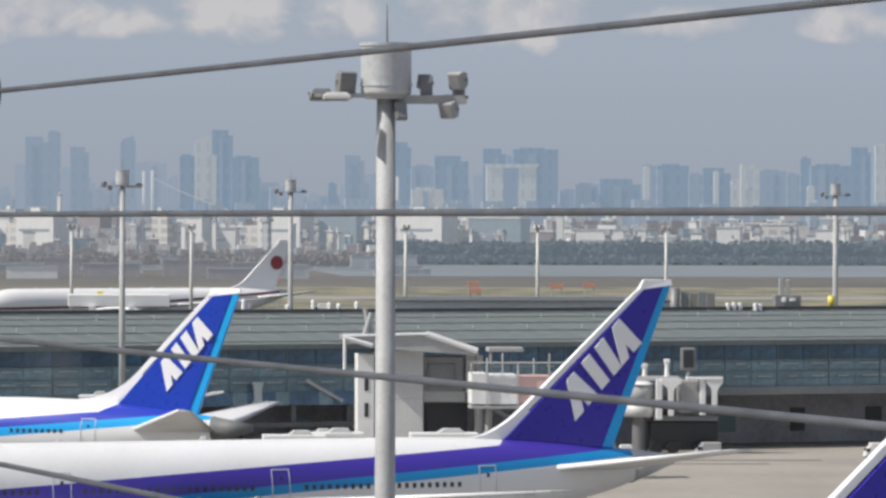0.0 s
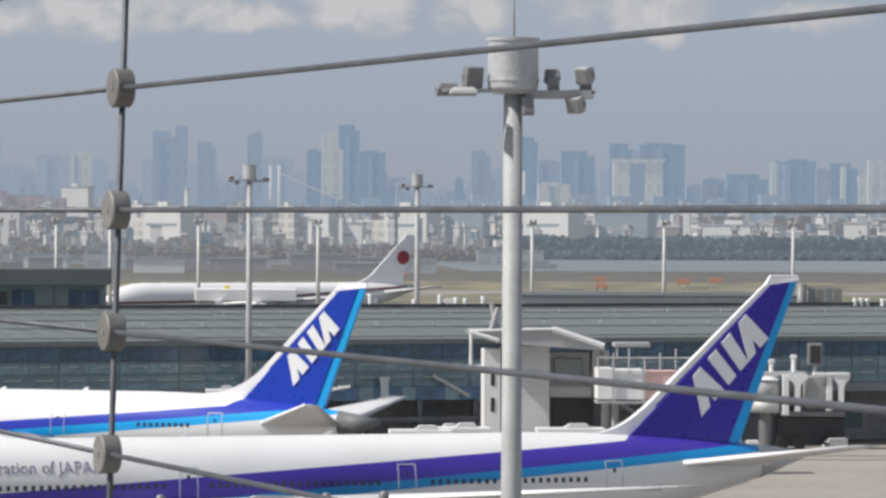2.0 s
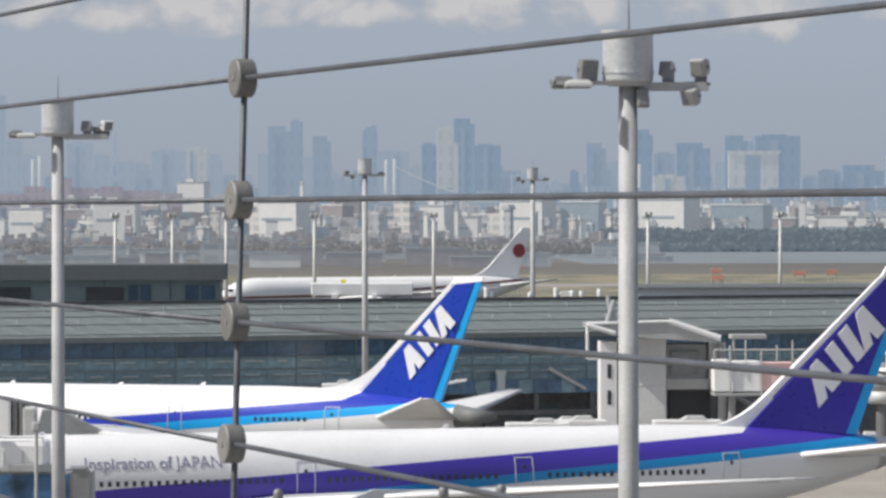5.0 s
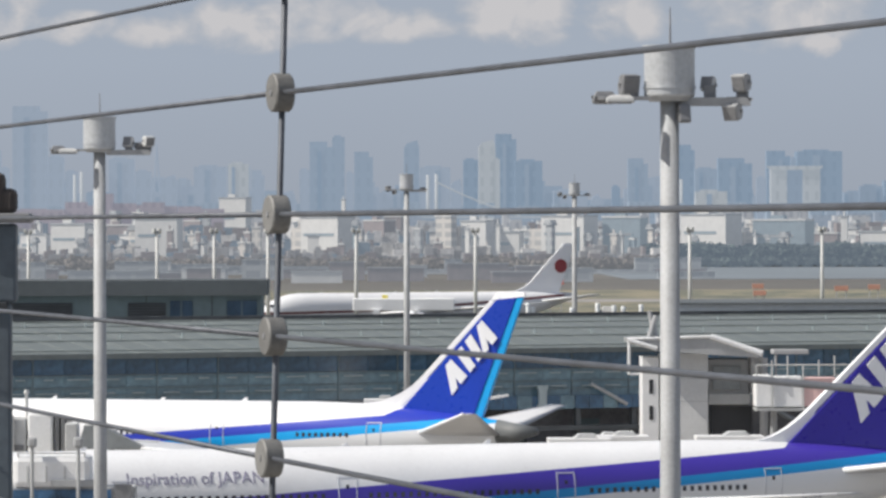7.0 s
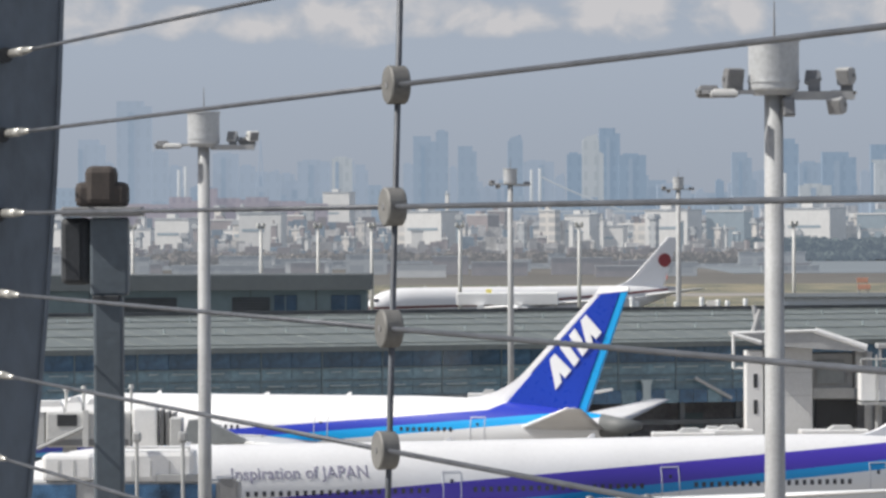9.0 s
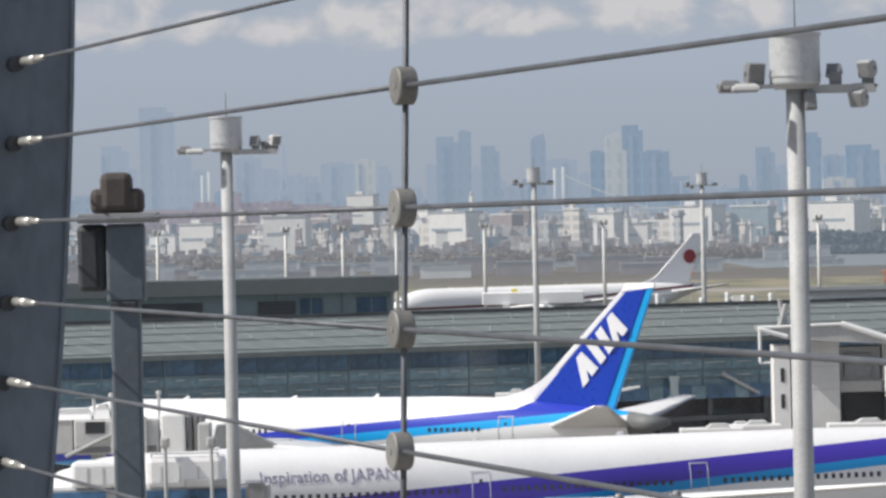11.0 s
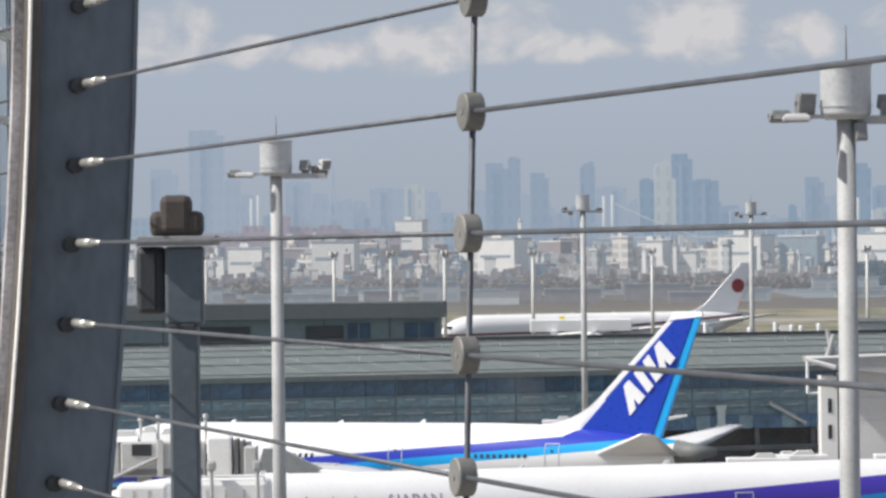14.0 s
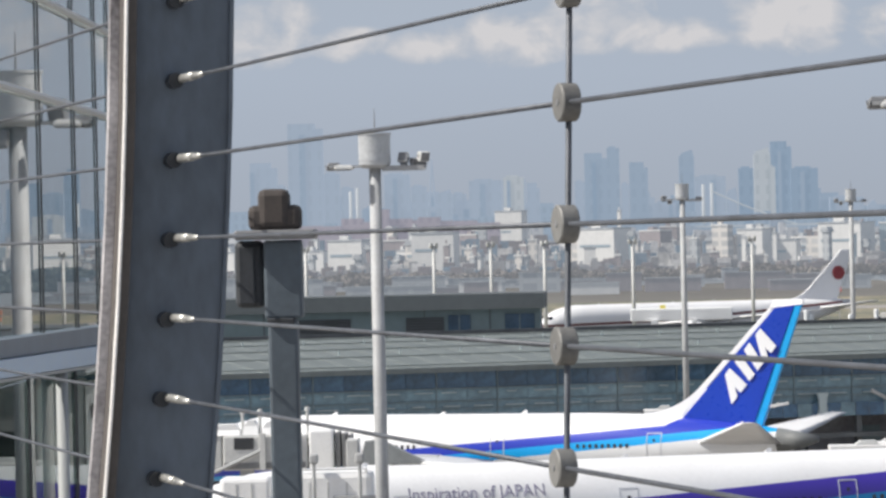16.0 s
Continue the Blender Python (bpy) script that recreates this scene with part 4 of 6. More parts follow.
EAST_DISTRICT = ((924, 966, 69, "M", 0), (967, 1042, 79, "B", 1), (1043, 1069, 102, "M", 0), (1070, 1126, 103, "B", 0), (1127, 1151, 88, "M", 0), (1152, 1201, 99, "B", 1), (1253, 1301, 94, "M", 0),
                 (1303, 1326, 88, "M", 0), (1327, 1345, 117, "B", 0), (1346, 1420, 104, "B", 0), (1418, 1456, 137, "B", 1), (1458, 1520, 128, "M", 0))
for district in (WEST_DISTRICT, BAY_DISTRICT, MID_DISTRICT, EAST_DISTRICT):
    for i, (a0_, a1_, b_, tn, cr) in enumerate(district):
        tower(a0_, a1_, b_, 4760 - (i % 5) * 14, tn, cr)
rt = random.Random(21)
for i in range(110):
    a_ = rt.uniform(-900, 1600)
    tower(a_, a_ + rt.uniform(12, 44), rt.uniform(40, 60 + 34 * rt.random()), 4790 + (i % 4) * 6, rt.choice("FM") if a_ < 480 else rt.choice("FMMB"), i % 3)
# pale faces among the towers, with sunlight put into colour and glow
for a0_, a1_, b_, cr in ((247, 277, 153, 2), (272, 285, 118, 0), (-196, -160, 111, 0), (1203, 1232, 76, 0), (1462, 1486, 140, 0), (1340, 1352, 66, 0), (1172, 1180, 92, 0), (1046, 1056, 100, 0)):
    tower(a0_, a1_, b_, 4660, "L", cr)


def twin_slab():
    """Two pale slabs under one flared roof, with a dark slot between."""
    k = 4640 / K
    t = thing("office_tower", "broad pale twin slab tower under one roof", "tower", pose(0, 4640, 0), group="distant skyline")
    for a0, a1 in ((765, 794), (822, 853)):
        part("slab", boxes((a0 * k, a1 * k, 0, 14, 0, EYE_Z + 100 * k)), LIT, t, "pale slab with sunlight put in its colour")
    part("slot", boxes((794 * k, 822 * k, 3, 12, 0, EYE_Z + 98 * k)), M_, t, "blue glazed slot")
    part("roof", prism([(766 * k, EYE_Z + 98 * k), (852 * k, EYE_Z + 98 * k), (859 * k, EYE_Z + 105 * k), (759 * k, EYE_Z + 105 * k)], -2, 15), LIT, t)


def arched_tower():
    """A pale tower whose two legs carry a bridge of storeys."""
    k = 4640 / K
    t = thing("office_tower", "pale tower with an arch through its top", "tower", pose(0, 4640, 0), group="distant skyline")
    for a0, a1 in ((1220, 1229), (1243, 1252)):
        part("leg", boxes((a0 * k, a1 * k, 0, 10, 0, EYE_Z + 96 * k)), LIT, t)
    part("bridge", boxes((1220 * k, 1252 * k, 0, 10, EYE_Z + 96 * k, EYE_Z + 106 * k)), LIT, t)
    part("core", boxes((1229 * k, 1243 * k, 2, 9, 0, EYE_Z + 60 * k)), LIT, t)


twin_slab()
arched_tower()
tower(632, 688, 60, 4400, "L", 0)
# the long cable of a harbour bridge
kc = 4560 / K
hb = thing("harbour_bridge", "faint pale cable and deck of a harbour bridge", "bridge", pose(0, 4560, 0))
sag = [(172 + 150 * q / 8, 78 - 62 * (q / 8) + 14 * (q / 8) * (q / 8 - 1)) for q in range(9)]
part("cable", rods(*[((a0 * kc, 0, EYE_Z + b0 * kc), (a1 * kc, 0, EYE_Z + b1 * kc), 0.7, 0.7) for (a0, b0), (a1, b1) in zip(sag, sag[1:])], seg=6), LIT, hb)
part("deck", boxes((90 * kc, 420 * kc, -3, 3, EYE_Z + 14 * kc, EYE_Z + 17 * kc)), LIT, hb)
# slim chimneys and a lattice tower
for a_, b_ in ((172, 92), (157, 90), (606, 82), (-455, 98), (-467, 92)):
    k = 4600 / K
    t = thing("chimney_stack", "slim pale chimney stack in the haze", "chimney", pose(a_ * k, 4600, 0), group="distant chimneys")
    part("flue", rods(((0, 0, 0), (0, 0, EYE_Z + b_ * k), 1.8, 1.4)), LIT, t, smooth=True)
k = 4740 / K
lat = thing("lattice_tower", "slim lattice broadcasting tower in the haze", "tower", pose(-322 * k, 4740, 0))
for sx in (-1, 1):
    part("leg", rods(((sx * 11, 0, 0), (sx * 2.2, 0, 62), 1.4, 1.0), ((sx * 2.2, 0, 62), (0, 0, EYE_Z + 146 * k), 1.0, 0.5), seg=6), F_, lat)
part("platform", boxes((-4.5, 4.5, -3, 3, 50, 55)), F_, lat)

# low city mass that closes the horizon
# each tone glows evenly to carry the haze over the city
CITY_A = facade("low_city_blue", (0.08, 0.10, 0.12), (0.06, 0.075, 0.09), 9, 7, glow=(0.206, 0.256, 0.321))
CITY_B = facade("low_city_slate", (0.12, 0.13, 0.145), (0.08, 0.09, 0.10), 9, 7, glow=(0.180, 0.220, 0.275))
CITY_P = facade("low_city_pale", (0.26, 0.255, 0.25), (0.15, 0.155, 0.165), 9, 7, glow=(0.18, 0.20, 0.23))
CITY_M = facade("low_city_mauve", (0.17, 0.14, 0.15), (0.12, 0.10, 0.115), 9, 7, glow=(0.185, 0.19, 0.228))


def city_mass(name, dist, b_lo, b_hi, w_lo, w_hi, mat, label, seed, a0=-1000, a1=1750):
    rnd = random.Random(seed)
    k = dist / K
    vs, fs = [], []
    a = a0
    while a < a1:
        w = rnd.uniform(w_lo, w_hi)
        h = EYE_Z + rnd.uniform(b_lo, b_hi) * k
        d = rnd.uniform(0, 60)
        i = len(vs)
        x0, x1, y0, y1 = a * k, (a + w * 1.02) * k, dist + d, dist + d + 25
        vs += [(x, y, z) for x in (x0, x1) for y in (y0, y1) for z in (0, h)]
        fs += [tuple(i + q for q in f) for f in ((0, 1, 3, 2), (4, 6, 7, 5), (0, 4, 5, 1), (2, 3, 7, 6), (1, 5, 7, 3))]
        a += w
    me = bpy.data.meshes.new(name)
    me.from_pydata(vs, [], fs)
    me.materials.append(mat)
    return tagged(new(name, me), label, "city", kind="stuff")


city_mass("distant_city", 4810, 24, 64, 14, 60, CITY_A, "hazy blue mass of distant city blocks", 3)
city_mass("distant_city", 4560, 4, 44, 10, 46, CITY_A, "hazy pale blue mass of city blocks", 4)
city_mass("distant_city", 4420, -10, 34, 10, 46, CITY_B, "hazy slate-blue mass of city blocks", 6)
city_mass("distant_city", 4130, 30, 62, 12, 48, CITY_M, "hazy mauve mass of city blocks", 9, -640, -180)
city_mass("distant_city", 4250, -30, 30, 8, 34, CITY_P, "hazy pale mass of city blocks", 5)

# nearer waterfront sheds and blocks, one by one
# grey-blue emission puts distance haze on the sheds
FAR_HAZE_GLOW = (0.122, 0.138, 0.158)
SHED_MATS = [surface("shed_white", (0.43, 0.425, 0.415), 0.8, scale=0.05, vary=0.10, glow=FAR_HAZE_GLOW), facade("shed_cream", (0.41, 0.385, 0.355), (0.30, 0.295, 0.29), 5, 7, glow=FAR_HAZE_GLOW), facade("shed_grey", (0.25, 0.26, 0.27), (0.19, 0.20, 0.215), 5, 8, glow=FAR_HAZE_GLOW),
             surface("shed_teal", (0.12, 0.15, 0.175), 0.7, scale=0.05, vary=0.2, glow=(0.14, 0.168, 0.195)), surface("shed_brown", (0.16, 0.13, 0.13), 0.8, scale=0.05, vary=0.25, glow=FAR_HAZE_GLOW)]
SHED_WORDS = ["white", "cream", "grey", "blue-green", "brown"]


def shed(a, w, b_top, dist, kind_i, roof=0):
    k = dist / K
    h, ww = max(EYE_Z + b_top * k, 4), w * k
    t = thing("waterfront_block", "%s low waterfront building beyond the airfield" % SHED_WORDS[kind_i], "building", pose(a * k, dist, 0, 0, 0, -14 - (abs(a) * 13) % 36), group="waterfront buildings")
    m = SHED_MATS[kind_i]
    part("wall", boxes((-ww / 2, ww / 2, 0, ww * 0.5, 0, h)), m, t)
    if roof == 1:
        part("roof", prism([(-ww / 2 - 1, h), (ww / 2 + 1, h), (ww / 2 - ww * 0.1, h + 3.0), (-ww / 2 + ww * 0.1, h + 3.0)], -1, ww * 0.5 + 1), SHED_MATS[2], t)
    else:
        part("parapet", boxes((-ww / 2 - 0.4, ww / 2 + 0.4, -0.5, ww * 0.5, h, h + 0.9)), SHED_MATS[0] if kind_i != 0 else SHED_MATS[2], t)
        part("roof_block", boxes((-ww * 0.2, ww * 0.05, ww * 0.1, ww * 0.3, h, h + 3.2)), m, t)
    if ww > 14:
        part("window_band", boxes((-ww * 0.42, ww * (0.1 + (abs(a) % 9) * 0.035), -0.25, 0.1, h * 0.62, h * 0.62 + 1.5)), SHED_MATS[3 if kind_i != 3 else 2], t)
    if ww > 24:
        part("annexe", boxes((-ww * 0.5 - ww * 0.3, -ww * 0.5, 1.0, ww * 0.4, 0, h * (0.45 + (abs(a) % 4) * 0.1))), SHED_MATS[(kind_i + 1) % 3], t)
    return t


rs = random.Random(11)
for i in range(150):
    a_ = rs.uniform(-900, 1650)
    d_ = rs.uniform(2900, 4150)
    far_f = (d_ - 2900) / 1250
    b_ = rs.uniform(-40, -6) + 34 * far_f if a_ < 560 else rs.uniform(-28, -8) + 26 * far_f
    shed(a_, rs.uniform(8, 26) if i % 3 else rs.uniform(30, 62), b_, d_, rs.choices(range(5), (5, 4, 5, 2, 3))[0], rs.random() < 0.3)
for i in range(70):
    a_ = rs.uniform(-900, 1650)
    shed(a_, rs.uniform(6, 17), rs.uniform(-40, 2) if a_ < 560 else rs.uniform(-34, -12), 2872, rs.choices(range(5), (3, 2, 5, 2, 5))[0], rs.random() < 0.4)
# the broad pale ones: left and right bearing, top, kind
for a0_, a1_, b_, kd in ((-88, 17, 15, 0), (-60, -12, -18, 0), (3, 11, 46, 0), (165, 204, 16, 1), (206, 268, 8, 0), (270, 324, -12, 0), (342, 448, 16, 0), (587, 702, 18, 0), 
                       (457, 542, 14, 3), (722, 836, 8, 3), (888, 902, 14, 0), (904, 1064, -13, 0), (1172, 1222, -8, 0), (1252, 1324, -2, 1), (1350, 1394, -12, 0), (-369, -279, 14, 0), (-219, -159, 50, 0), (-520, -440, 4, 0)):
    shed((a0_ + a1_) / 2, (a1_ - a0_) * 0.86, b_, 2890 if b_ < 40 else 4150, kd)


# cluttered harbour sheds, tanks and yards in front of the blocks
# the clutter tones glow a little, as haze over the yards
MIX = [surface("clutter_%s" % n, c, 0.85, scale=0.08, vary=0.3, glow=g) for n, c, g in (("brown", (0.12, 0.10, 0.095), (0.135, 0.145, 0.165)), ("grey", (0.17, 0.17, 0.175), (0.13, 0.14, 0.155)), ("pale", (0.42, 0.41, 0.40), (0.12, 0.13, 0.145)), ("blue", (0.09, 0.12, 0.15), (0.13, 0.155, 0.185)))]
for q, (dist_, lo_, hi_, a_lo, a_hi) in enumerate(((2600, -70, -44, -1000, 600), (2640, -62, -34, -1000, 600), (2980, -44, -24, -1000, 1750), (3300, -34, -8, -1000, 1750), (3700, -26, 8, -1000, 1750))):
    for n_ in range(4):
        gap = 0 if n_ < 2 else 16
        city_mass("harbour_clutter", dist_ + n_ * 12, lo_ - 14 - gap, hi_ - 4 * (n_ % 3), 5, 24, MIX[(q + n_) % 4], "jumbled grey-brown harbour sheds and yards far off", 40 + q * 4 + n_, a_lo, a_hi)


# woods along the far shore
def woods(name, a0, a1, dist, b_lo, b_hi, count, mat, label, seed, depth=130):
    rnd = random.Random(seed)
    k = dist / K
    vs, fs = [], []
    for _ in range(count):
        a = rnd.uniform(a0, a1)
        y = dist + rnd.uniform(0, depth)
        top = max(EYE_Z + (rnd.uniform(b_lo, b_hi) + 3 * math.sin(a * 0.05) + 2 * math.sin(a * 0.17)) * k, 4)
        z = rnd.uniform(0.15, 1.0) ** 0.7 * top
        r = rnd.uniform(1.0, 2.4)
        i = len(vs)
        c = Vector((a * k, y, z))
        for q in range(8):
            d = Vector((rnd.gauss(0, 1), rnd.gauss(0, 1), rnd.gauss(0, 0.8))).normalized()
            vs.append(c + d * r * rnd.uniform(0.7, 1.2))
        for q in range(7):
            fs.append((i + q, i + (q + 1) % 8, i + (q + 3) % 8))
    me = bpy.data.meshes.new(name)
    me.from_pydata(vs, [], fs)
    me.materials.append(mat)
    return tagged(new(name, me), label, "woods", kind="stuff")


# haze in front of the far foliage is given as blue-grey emission
LEAF = surface("hazy_far_foliage", (0.045, 0.06, 0.05), 0.9, scale=0.05, vary=0.35, glow=(0.104, 0.128, 0.160))
LEAF_DRY = surface("hazy_far_scrub", (0.11, 0.095, 0.085), 0.9, scale=0.05, vary=0.35, glow=(0.125, 0.135, 0.148))
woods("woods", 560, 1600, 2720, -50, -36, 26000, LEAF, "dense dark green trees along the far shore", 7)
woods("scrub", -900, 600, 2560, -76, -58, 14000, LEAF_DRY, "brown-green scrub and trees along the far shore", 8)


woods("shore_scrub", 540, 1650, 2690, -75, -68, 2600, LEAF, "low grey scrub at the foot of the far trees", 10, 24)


# pale sea wall that edges the field
strip("sea_wall", -940 * 2350 / K, 560 * 2350 / K, 2350, 2353, 2.0, SHED_MATS[2], "pale low concrete sea wall along the shore", "sea wall", 2.0)

# long low works between the runway and the shore
def low_wall(a, w, b0, b1, dist, mat, label):
    k = dist / K
    t = thing("airfield_hut", label, "hut", pose(a * k, dist, 0), group="airfield huts")
    h = max(EYE_Z + b1 * k, 1.2)
    part("wall", boxes((-w * k / 2, w * k / 2, 0, 6, 0, h)), mat, t)
    part("roof", boxes((-w * k / 2 - 0.4, w * k / 2 + 0.4, -0.4, 6.4, h, h + 0.3)), SHED_MATS[2], t)


for a_, w_, b1_, d_, m_, lab in ((-40, 90, -80, 2000, SHED_MATS[0], "long pale low airfield building"), (-400, 160, -78, 2000, SHED_MATS[2], "long grey low airfield building"), (-240, 60, -74, 1950, SHED_MATS[4], "brown low airfield building"), (330, 120, -82, 1990, SHED_MATS[4], "brown low airfield building"), (100, 100, -74, 2050, SHED_MATS[4], "brown low airfield building")):
    low_wall(a_, w_, -90, b1_, d_, m_, lab)


rh = random.Random(31)
for i in range(46):
    low_wall(rh.uniform(-850, 640), rh.uniform(26, 120), -90, rh.uniform(-84, -58), rh.uniform(1960, 2540), SHED_MATS[rh.choices((0, 1, 2, 3, 4), (1, 1, 5, 0, 5))[0]], "low grey-brown airfield shed far off")


# ---------------------------------------------------------------- vehicles and signs on the field
def truck(x, y, size, cab, box, label, z=0.0, turn=0.0, name="service_truck"):
    w, d, h = size
    t = thing(name, label, "truck", pose(x, y, z, 0, 0, turn), group="airfield vehicles")
    part("body", boxes((-w / 2 + w * 0.26, w / 2, -d / 2, d / 2, 0.12 * w, h), bevel=0.06), box, t)
    cb = part("cab", loft([[(-w / 2, -d / 2, 0.12 * w), (-w / 2, d / 2, 0.12 * w), (-w / 2 + 0.1, d / 2, h * 0.45), (-w / 2 + 0.1, -d / 2, h * 0.45)], [(-w / 2 + w * 0.23, -d / 2, 0.12 * w), (-w / 2 + w * 0.23, d / 2, 0.12 * w), (-w / 2 + w * 0.23, d / 2, h * 0.8), (-w / 2 + w * 0.23, -d / 2, h * 0.8)]]), cab, t)
    part("windscreen", boxes((-w / 2 + w * 0.06, -w / 2 + w * 0.2, -d / 2 - 0.03, d / 2 + 0.03, h * 0.45, h * 0.66)), WINDOW, cb)
    for fx in (-0.34, 0.3):
        for sy in (-1, 1):
            part("wheel", rods(((w * fx, sy * (d / 2 - 0.25), 0.1 * w), (w * fx, sy * (d / 2 - 0.02), 0.1 * w), 0.1 * w, 0.1 * w), seg=16), TYRE, t)
    return t


def sign_board(a, b, dist, w, h, mat, label):
    k = dist / K
    z = max(EYE_Z + b * k, h / 2 + 0.3)
    t = thing("marker_board", label, "sign", pose(a * k, dist, 0), group="airfield marker boards")
    part("board", boxes((-w / 2, w / 2, -0.15, 0.15, z - h / 2, z + h / 2), bevel=0.03), mat, t)
    for sx in (-0.35, 0.35):
        part("leg", rods(((w * sx, 0.1, 0), (w * sx, 0.1, z), 0.12, 0.12)), MAST_STEEL, t)
    return t


sign_board(383, -97, 1300, 4.0, 2.2, RED, "bright red marker board on the grass")
truck(473 * 1250 / K, 1250, (4.2, 2.2, 2.4), CAR_WHITE, CAR_WHITE, "white service truck on the grass")
for a_, b_, w_ in ((745, -120, 3.0), (742, -108, 2.6), (890, -112, 3.2), (948, -110, 2.8)):
    sign_board(a_, b_, 1180, w_, 1.15, ORANGE, "orange marker board on the grass")


# ---------------------------------------------------------------- gates: lift tower, tube bridges, stands
def legs(parent, xs, y, z1, r=0.25):
    for x in xs:
        part("leg", rods(((x, y, 0), (x, y, z1), r, r)), MAST_STEEL, parent)


GATE_PANEL = surface("pale_gate_panel", (0.60, 0.61, 0.62), 0.5, scale=0.6, vary=0.08)


def make_gate_tower():
    """White stair and lift tower with a shallow canopy, at the head of a boarding bridge."""
    Y0 = 446.0
    k = Y0 / K
    g = thing("gate_tower", "white gate stair tower with a shallow metal canopy", "gate tower", pose(0, Y0, 0), group="gate structures")
    xa, xb, xc = 536 * k, 566 * k, 654 * k
    top = EYE_Z - 233 * k
    part("stair_shaft", boxes((xa, xb, 0, 4, 0, top), bevel=0.05), WHITE, g)
    for z in (top - 2.6, top - 4.9):
        part("slot_window", boxes((xa + 0.62, xa + 0.98, -0.06, 0.1, z - 0.62, z + 0.62), bevel=0.05), DARK, g)
    part("lift_shaft", boxes((569 * k, 590 * k, 0.3, 4, 0, top + 0.2), bevel=0.04), MAST_LIGHT, g, "grey-white shaft return")
    part("lift_shaft", boxes((590 * k, 653 * k, 0.0, 4, 0, top + 0.3), bevel=0.05), GATE_PANEL, g, "pale grey panelled lift shaft")
    for z in (top - 1.9, top - 3.9):
        part("panel_joint", boxes((591 * k, 652 * k, -0.02, 0.03, z - 0.02, z + 0.02)), MAST_STEEL, g)
    part("cabin_window", boxes((663 * k, 712 * k, 1.2, 1.46, EYE_Z - 292 * k, EYE_Z - 250 * k), bevel=0.05), PIER_WALL, g, "dark grey cabin window")
    part("canopy", prism([(510 * k, EYE_Z - 200 * k), (512 * k, EYE_Z - 207 * k), (560 * k, EYE_Z - 222 * k), (745 * k, EYE_Z - 234 * k), (748 * k, EYE_Z - 228 * k), (660 * k, EYE_Z - 198 * k)], -2.0, 6.0), MAST_STEEL, g, "shallow grey canopy")
    part("canopy_edge", rods(((508 * k, -2.1, EYE_Z - 200 * k), (660 * k, -2.1, EYE_Z - 196 * k), 0.12, 0.12), ((655 * k, -2.1, EYE_Z - 196 * k), (746 * k, -2.1, EYE_Z - 226 * k), 0.26, 0.26), ((510 * k, -2.1, EYE_Z - 202 * k), (560 * k, -2.1, EYE_Z - 217 * k), 0.2, 0.2)), WHITE, g)
    part("frame_post", rods(((511 * k, -1.9, EYE_Z - 262 * k), (511 * k, -1.9, EYE_Z - 202 * k), 0.14, 0.14), ((511 * k, -1.9, EYE_Z - 262 * k), (530 * k, -1.9, EYE_Z - 262 * k), 0.1, 0.1)), WHITE, g)
    part("cabin", boxes((654 * k, 728 * k, 1.5, 5.5, EYE_Z - 320 * k, EYE_Z - 238 * k), bevel=0.1), MAST_STEEL, g, "grey panelled cabin")
    part("cabin_band", boxes((656 * k, 729 * k, 1.3, 1.45, EYE_Z - 318 * k, EYE_Z - 300 * k)), MAST_LIGHT, g)
    # black box that stands in for the shadow under the cabin
    part("cabin_shade", boxes((662 * k, 735 * k, 2.0, 5.0, 0, EYE_Z - 321 * k)), DARK, g, "black box for the shade below the cabin")
    part("porch", boxes((769 * k, 832 * k, 0.0, 3.0, EYE_Z - 229 * k, EYE_Z - 221 * k), bevel=0.05), MAST_STEEL, g)
    part("porch_post", rods(((774 * k, 0.4, 0), (774 * k, 0.4, EYE_Z - 229 * k), 0.12, 0.12)), MAST_STEEL, g)
    part("panel", boxes((730 * k, 752 * k, 0.5, 4.5, EYE_Z - 300 * k, EYE_Z - 232 * k), bevel=0.08), MAST_LIGHT, g)
    part("support", rods(((752 * k, 0.0, 0), (752 * k, 0.0, EYE_Z - 235 * k), 0.36, 0.36), ((700 * k, 3, 0), (700 * k, 3, EYE_Z - 320 * k), 0.4, 0.4)), MAST_STEEL, g)
    part("crane_arm", rods(((548 * k, 1, EYE_Z - 206 * k), (562 * k, 1, EYE_Z - 160 * k), 0.26, 0.2), ((562 * k, 1.4, EYE_Z - 200 * k), (551 * k, 1.4, EYE_Z - 152 * k), 0.3, 0.2)), MAST_STEEL, g)
    return g


make_gate_tower()


